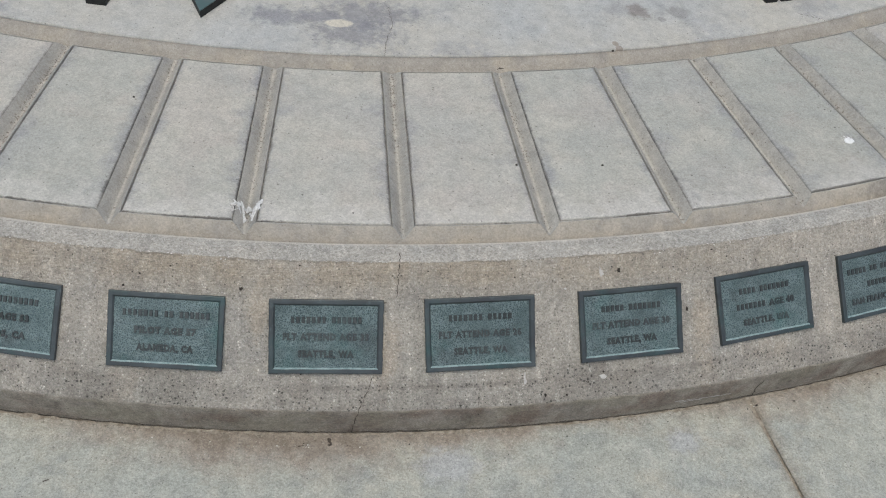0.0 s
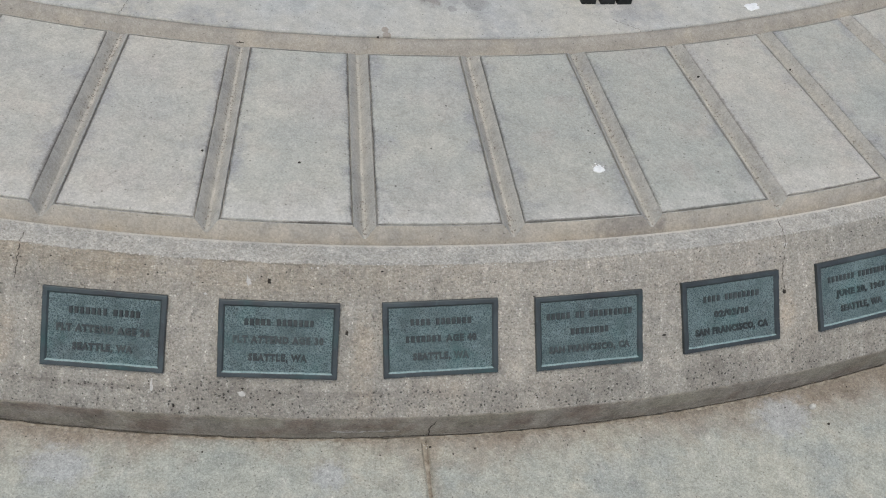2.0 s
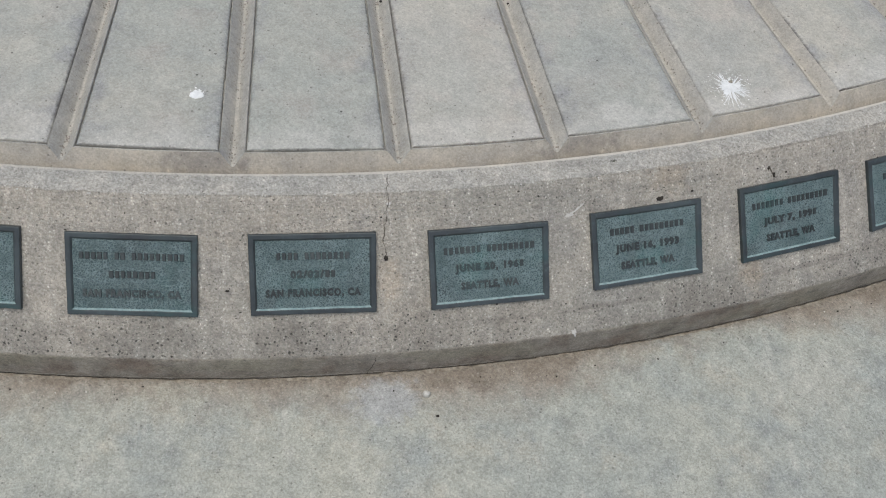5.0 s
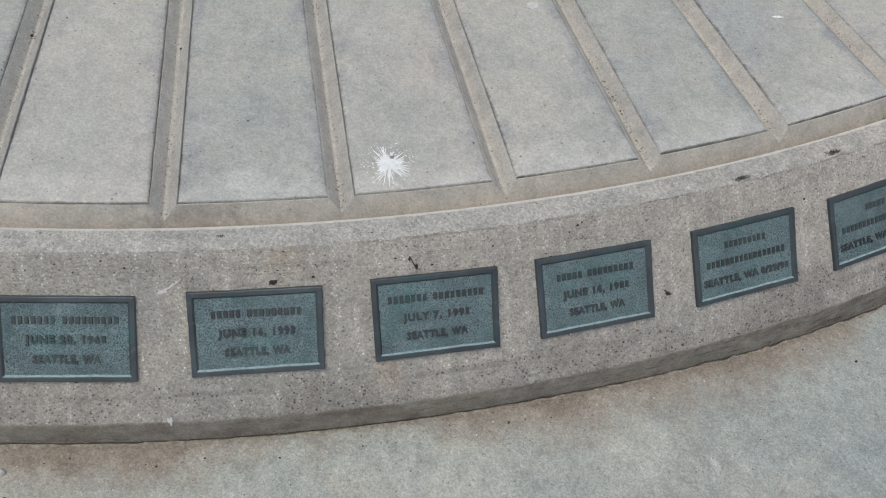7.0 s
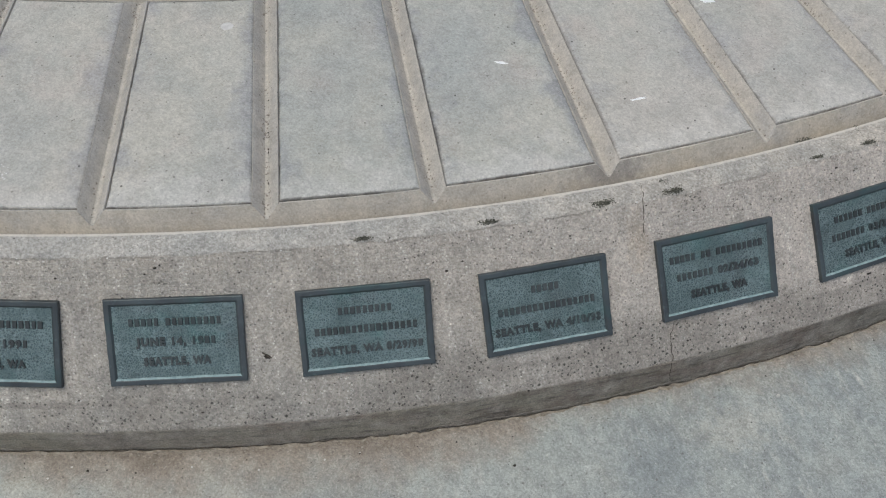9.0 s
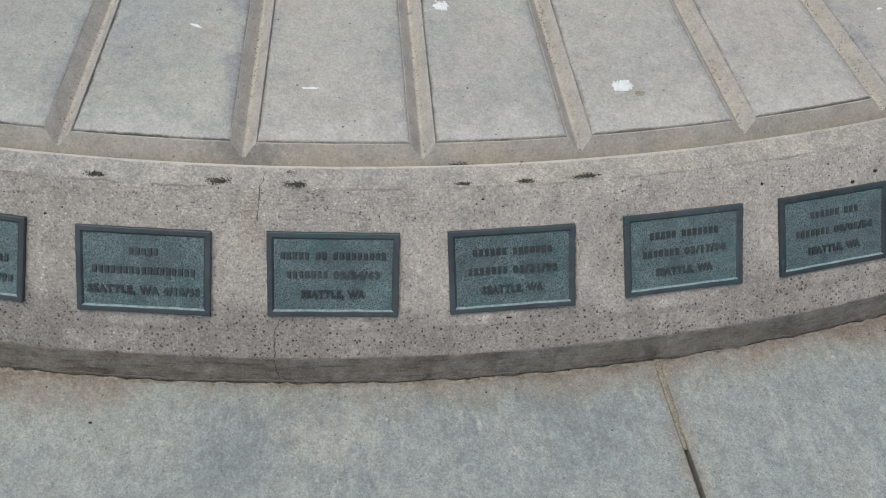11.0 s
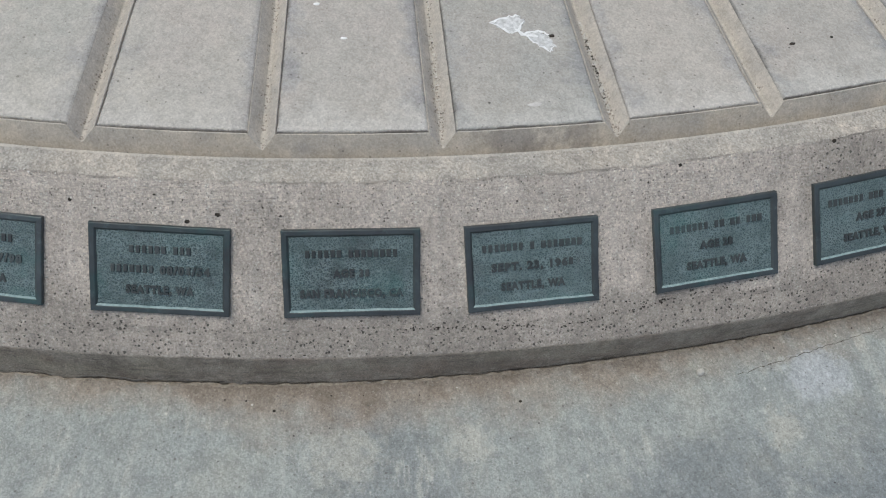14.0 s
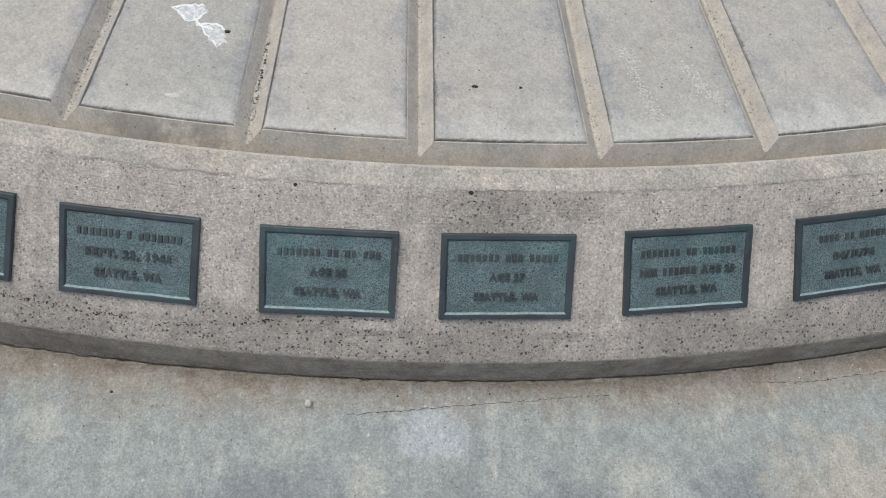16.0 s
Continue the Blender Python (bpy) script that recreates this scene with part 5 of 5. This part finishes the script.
# black moss on the ledge and holes and twigs on the sloping face
for i, (deg, r, w, h) in enumerate(((51.97, 4.413, 0.034, 0.010), (54.8, 4.415, 0.038, 0.013), (56.4, 4.389, 0.018, 0.014), (56.55, 4.416, 0.042, 0.013), (60.3, 4.380, 0.034, 0.018),
                                    (60.38, 4.418, 0.028, 0.006), (61.82, 4.381, 0.024, 0.011), (61.85, 4.418, 0.03, 0.007), (63.2, 4.416, 0.046, 0.009), (49.21, 4.416, 0.03, 0.009), (36.2, 4.397, 0.015, 0.004))):
    moss(flat_at(radians(deg), r, LEDGE_Z - 0.0005), w, h, 70 + i)
for i, (deg, s, w, h) in enumerate(((30.3, 0.124, 0.010, 0.009), (46.85, 0.188, 0.012, 0.008), (37.32, 0.062, 0.016, 0.009), (61.37, 0.247, 0.012, 0.004), (81.04, 0.006, 0.007, 0.006), (84.85, 0.004, 0.009, 0.007),
                                    (18.07, 0.136, 0.006, 0.010), (26.57, 0.179, 0.009, 0.004), (5.85, 0.062, 0.008, 0.007), (40.45, 0.04, 0.005, 0.008), (40.6, 0.056, 0.006, 0.012),
                                    (70.15, 0.07, 0.009, 0.007), (70.8, 0.057, 0.010, 0.007), (60.8, 0.023, 0.006, 0.004), (67.68, 0.043, 0.006, 0.006), (72.13, 0.057, 0.005, 0.004), (50.97, 0.067, 0.006, 0.005), (44.6, 0.02, 0.006, 0.004),
                                    (34.11, 0.027, 0.004, 0.004), (33.61, 0.014, 0.005, 0.003), (2.82, 0.071, 0.005, 0.005), (19.04, 0.114, 0.005, 0.005), (87.19, 0.282, 0.006, 0.005), (94.62, 0.034, 0.006, 0.006), (18.94, 0.012, 0.007, 0.004), (16.11, 0.036, 0.007, 0.011), (15.55, 0.253, 0.005, 0.004), (13.92, 0.294, 0.005, 0.006), (14.51, 0.297, 0.005, 0.004), (12.96, 0.309, 0.004, 0.004), (40.97, 0.055, 0.005, 0.004), (38.22, 0.057, 0.006, 0.004))):
    blob("pit", frame_at(radians(deg), s), w, h, 90 + i, GRIT, "dark pit with caught dirt in the sloping face", "pit", 0.0008, 0.5, 18)
for i, (deg, s, w, h, turn) in enumerate(((15.6, 0.038, 0.007, 0.020, 0.2), (14.55, 0.067, 0.006, 0.005, 0), (15.54, 0.2645, 0.014, 0.010, 0), (13.36, 0.2577, 0.006, 0.022, 0), (35.1, 0.06, 0.045, 0.004, 0.6), (34.9, 0.07, 0.018, 0.008, 0.2), (34.9, 0.309, 0.010, 0.016, 0), (30.4, 0.02, 0.01, 0.006, 0))):
    blob("lime_chip", frame_at(radians(deg), s, -turn), w, h, 110 + i, LIME, "pale chipped scar in the sloping concrete face", "chip", 0.0006, 0.7, 28)

def pit_row(spots, count, seed, spread=0.0022):
    """Small dirty pits in a row along (degrees, metres down) points of the sloping face."""
    rng = random.Random(seed)
    bm = bmesh.new()
    for _ in range(count):
        f = rng.uniform(0, len(spots) - 1.001)
        p, q = spots[int(f)], spots[int(f) + 1]
        f -= int(f)
        m = frame_at(radians(p[0] + (q[0] - p[0]) * f), p[1] + (q[1] - p[1]) * f + rng.gauss(0, spread), 0, 0.0008)
        w, h = rng.uniform(0.0008, 0.0026), rng.uniform(0.0008, 0.0018)
        bm.faces.new([bm.verts.new(m @ Vector((math.cos(b) * w * rng.uniform(0.7, 1.2), math.sin(b) * h * rng.uniform(0.7, 1.2), 0))) for b in (0, 0.9, 1.8, 2.7, 3.6, 4.5, 5.4)])
    tagged(part("pit_row", bm, GRIT), "row of small dirty pits in the sloping face", "pits", kind="stuff")


pit_row([(74.6, 0.259), (75.8, 0.264), (77.8, 0.272)], 50, 151)
pit_row([(77.9, 0.2775), (79.0, 0.269), (80.1, 0.256), (80.7, 0.248), (83.3, 0.235)], 75, 152)
pit_row([(72.0, 0.27), (90.0, 0.27)], 90, 153, 0.022)
pit_row([(50.0, 0.268), (70.0, 0.268)], 100, 154, 0.02)
pit_row([(-2.0, 0.27), (20.0, 0.27)], 50, 155, 0.022)
pit_row([(20.0, 0.27), (50.0, 0.27)], 80, 156, 0.022)
pit_row([(50.0, 0.035), (96.0, 0.035)], 130, 157, 0.018)
pit_row([(-2.0, 0.035), (50.0, 0.035)], 110, 158, 0.018)

# broken mortar bead and hairline gap along the kerb's foot
bm = bmesh.new()
rows = []
for i in range(1300):
    deg = -16 + 122 * i / 1300
    a = radians(deg)
    body = 0.6 + wobble((deg * 0.9, 1, 4), 1, 0.7) + wobble((deg * 4.1, 7, 4), 1, 0.5)
    spiky = wobble((deg * 17, 3, 1), 1, 1.0)
    high = max(-0.003, 0.005 * body + 0.004 * spiky)
    wide = max(0.003, 0.011 * body + 0.007 * wobble((deg * 12, 8, 1), 1, 1.0))
    f = foot(a)
    lip = 4.6365 + f + wobble((a * 190, 3, 5), 1, 0.003)
    rows.append([polar(a, lip - 0.001, -0.02), polar(a, lip, high), polar(a, lip + wide * 0.45, high * 0.55 + 0.001), polar(a, lip + wide, -0.001)])
grid(bm, rows)
bmesh.ops.recalc_face_normals(bm, faces=bm.faces)
part("mortar_bead", bm, MORTAR, pavement, "crumbling sandy mortar along the foot of the kerb")
ribbon([on_kerb(-16 + 122 * i / 160, 0.005 + wobble((i * 0.37, 2, 2), 1, 0.006)) for i in range(161)], 0.0026, 12, rim, 0.002)

for seed, z, degs in ((21, 0.036, (17.75, 18.05, 18.4)), (22, 0.034, (18.5, 18.9, 19.25, 19.5)), (23, 0.031, (17.9, 18.3, 18.6))):
    ribbon([on_kerb(d, z + wobble((d * 3, 1, 1), 1, 0.003)) for d in degs], 0.0032, seed, rim, 0.0006, LIME, "scratch")
for seed, a, b, z in ((24, 20.6, 23.4, 0.010), (25, 24.0, 25.2, 0.011), (26, 26.0, 30.8, 0.010), (27, 31.5, 33.0, 0.010), (28, 50.2, 53.6, 0.013), (29, 54.2, 58.8, 0.015), (30, 60.0, 61.6, 0.014), (31, 66.5, 69.0, 0.012)):
    ribbon([on_kerb(a + (b - a) * i / 12, z + wobble((i * 0.9, seed, 1), 1, 0.004)) for i in range(13)], 0.0036, seed, rim, 0.0014, SCALE, "mortar_scale")
crumbs("lime_chips", [(-4, 4.423), (10, 4.424), (24, 4.423)], 0.0035, 130, 39, LIME, "scattered pale chips along the ledge's edge", "chips", 0.3165)
crumbs("lime_chips", [(24, 4.424), (60, 4.424), (98, 4.424)], 0.0035, 110, 40, LIME, "scattered pale chips along the ledge's edge", "chips", 0.3165)

# loose grit swept against the kerb and into the ring groove
crumbs("kerb_grit", [(-10, 4.655), (45, 4.66), (104, 4.655)], 0.014, 420, 44, GRIT, "fine dark grit along the foot of the kerb", "grit", 0.0)
crumbs("kerb_gravel", [(-10, 4.652), (45, 4.656), (104, 4.652)], 0.013, 420, 45, STONE, "fine pale gravel along the foot of the kerb", "gravel", 0.0)
crumbs("groove_grit", [(-8, 4.3705), (45, 4.3705), (104, 4.3705)], 0.0012, 260, 46, GRIT, "fine dark grit caught under the ledge's lip", "grit", 0.3065)
blob("dropping_core", flat_at(radians(40.42), 4.2508, PZ), 0.011, 0.008, 47, SAND, "brown-green seed core of a bird dropping", "bird dropping", 0.0018, 0.6, 26)

# litter on the pavement
blob("pebble", flat_at(radians(31.19), 4.690, 0.003), 0.016, 0.013, 131, STONE, "small pale round pebble on the pavement", "pebble", 0.010, 0.35, 16)
blob("pebble", flat_at(radians(81.55), 4.689, 0.003), 0.014, 0.013, 132, STONE, "small pale pebble on the pavement", "pebble", 0.009, 0.25, 14)
blob("pebble", flat_at(radians(58.54), 4.723, 0.002), 0.008, 0.006, 133, STONE, "tiny pale pebble on the pavement", "pebble", 0.004, 0.2, 12)
for i, (deg, r, w) in enumerate(((27.99, 4.885, 0.007), (31.39, 4.737, 0.007), (42.65, 4.672, 0.005), (24.47, 4.652, 0.005), (71.88, 4.697, 0.006), (52.03, 4.738, 0.006), (20.3, 4.66, 0.006), (85.6, 4.66, 0.004), (14.6, 4.67, 0.004), (77.3, 4.70, 0.006))):
    blob("grit", flat_at(radians(deg), r, 0), w, w * 0.8, 140 + i, GRIT, "dark speck of grit on the pavement", "litter", 0.003, 0.25, 12)


def twig(points, radius, label):
    """A thin bent stick through points."""
    curve = bpy.data.curves.new("twig", "CURVE")
    curve.dimensions, curve.bevel_depth, curve.bevel_resolution, curve.resolution_u = "3D", radius, 1, 4
    spline = curve.splines.new("NURBS")
    spline.points.add(len(points) - 1)
    for sp, p in zip(spline.points, points):
        sp.co, sp.radius = (*p, 1), random.uniform(0.6, 1.2)
    spline.use_endpoint_u, spline.order_u = True, 3
    ob = new("twig", curve)
    bpy.context.view_layer.update()
    me = bpy.data.meshes.new_from_object(ob.evaluated_get(bpy.context.evaluated_depsgraph_get()))
    bpy.data.objects.remove(ob)
    me.materials.clear()
    me.materials.append(CRACK)
    tagged(new("twig", me), label, "twig")


def bent(m, pts):
    return [m @ Vector(p) for p in pts]


twig(bent(flat_at(radians(8.23), 4.659, 0.002), ((-0.003, 0.008, 0), (0.003, 0.006, 0.002), (-0.002, 0.001, 0.003), (0.004, -0.002, 0.002), (0.003, -0.007, 0), (-0.003, -0.006, 0))), 0.0026, "curled dead black leaf scrap by the kerb")
twig(bent(flat_at(radians(7.5), 4.668, 0.001), ((-0.006, -0.001, 0), (0, 0.001, 0.001), (0.007, 0.001, 0))), 0.0011, "short dark twig on the pavement")
twig(bent(flat_at(radians(1.46), 4.781, 0.001), ((-0.004, -0.003, 0), (0, 0.0, 0.001), (0.006, 0.003, 0))), 0.0012, "short dark twig on the pavement")
twig(bent(flat_at(radians(14.36), 3.7895, 0.333), ((-0.008, -0.003, 0), (0.0, 0.001, 0.001), (0.009, 0.0, 0))), 0.0011, "forked dry twig at a panel's edge")
twig(bent(flat_at(radians(14.36), 3.7895, 0.333), ((-0.002, 0.005, 0), (0.0, 0.001, 0.001), (0.002, -0.002, 0))), 0.0009, "forked dry twig at a panel's edge")
twig(bent(frame_at(radians(46.85), 0.186, 0, 0.001), ((-0.008, 0.006, 0), (-0.002, 0.003, 0.001), (0.004, -0.004, 0.001), (0.008, -0.004, 0))), 0.0012, "curled dead leaf stem caught on the rim")
twig(bent(frame_at(radians(40.5), 0.046, 0, 0.001), ((-0.003, 0.010, 0), (0.0, 0.002, 0.001), (0.005, -0.008, 0))), 0.0012, "short dark twig caught above a plaque")

# ---- bronze hour markers on the dial's face ----
def marker(quads, label):
    """Raised bars, each four corners of (metres along, metres inward), on a common pose."""
    for ob_pose, quad in quads:
        holder = tagged(new("hour_marker"), label, "hour marker", "raised hour marks on the dial")
        holder.matrix_basis = ob_pose
        bm = bmesh.new()
        rows = [[Vector((x, y, z)) for x, y in quad] for z in (-0.002, 0.0205)]
        grid(bm, rows, closed=True)
        bmesh.ops.recalc_face_normals(bm, faces=bm.faces)
        part("side", bm, SLAB_SIDE, holder, "black painted edge")
        bm = bmesh.new()
        cx, cy = sum(x for x, y in quad) / 4, sum(y for x, y in quad) / 4
        rows = [[Vector((x + (cx - x) * g, y + (cy - y) * g, z)) for x, y in quad] for g, z in ((0.0, 0.0207), (0.0, 0.0215), (0.02, 0.0222))]
        made = grid(bm, rows, closed=True)
        bm.faces.new(made[-1])
        bm.faces.new(list(reversed(made[0])))
        bmesh.ops.recalc_face_normals(bm, faces=bm.faces)
        part("top", bm, SLAB_TOP, holder, "grey-green bronze top")


marker([(flat_at(radians(2.49), 3.623, FACE_Z), ((0, 0), (0.088, 0.170), (0.004, 0.330), (-0.088, 0.165)))], "grey-green diamond-shaped bronze hour mark with black edges")
marker([(flat_at(radians(-1.82), 3.623, FACE_Z), ((-0.026, 0), (0.026, 0.002), (0.026, 0.30), (-0.026, 0.30)))], "straight dark bronze bar of an hour mark")
marker([(flat_at(radians(28.22), 3.6119, FACE_Z), ((x - 0.02, -x * 0.1), (x + 0.018, -x * 0.1 - 0.003), (x + 0.018, 0.25), (x - 0.02, 0.25))) for x in (0.0, 0.052, 0.098)],
       "straight dark bronze bar of an hour mark")
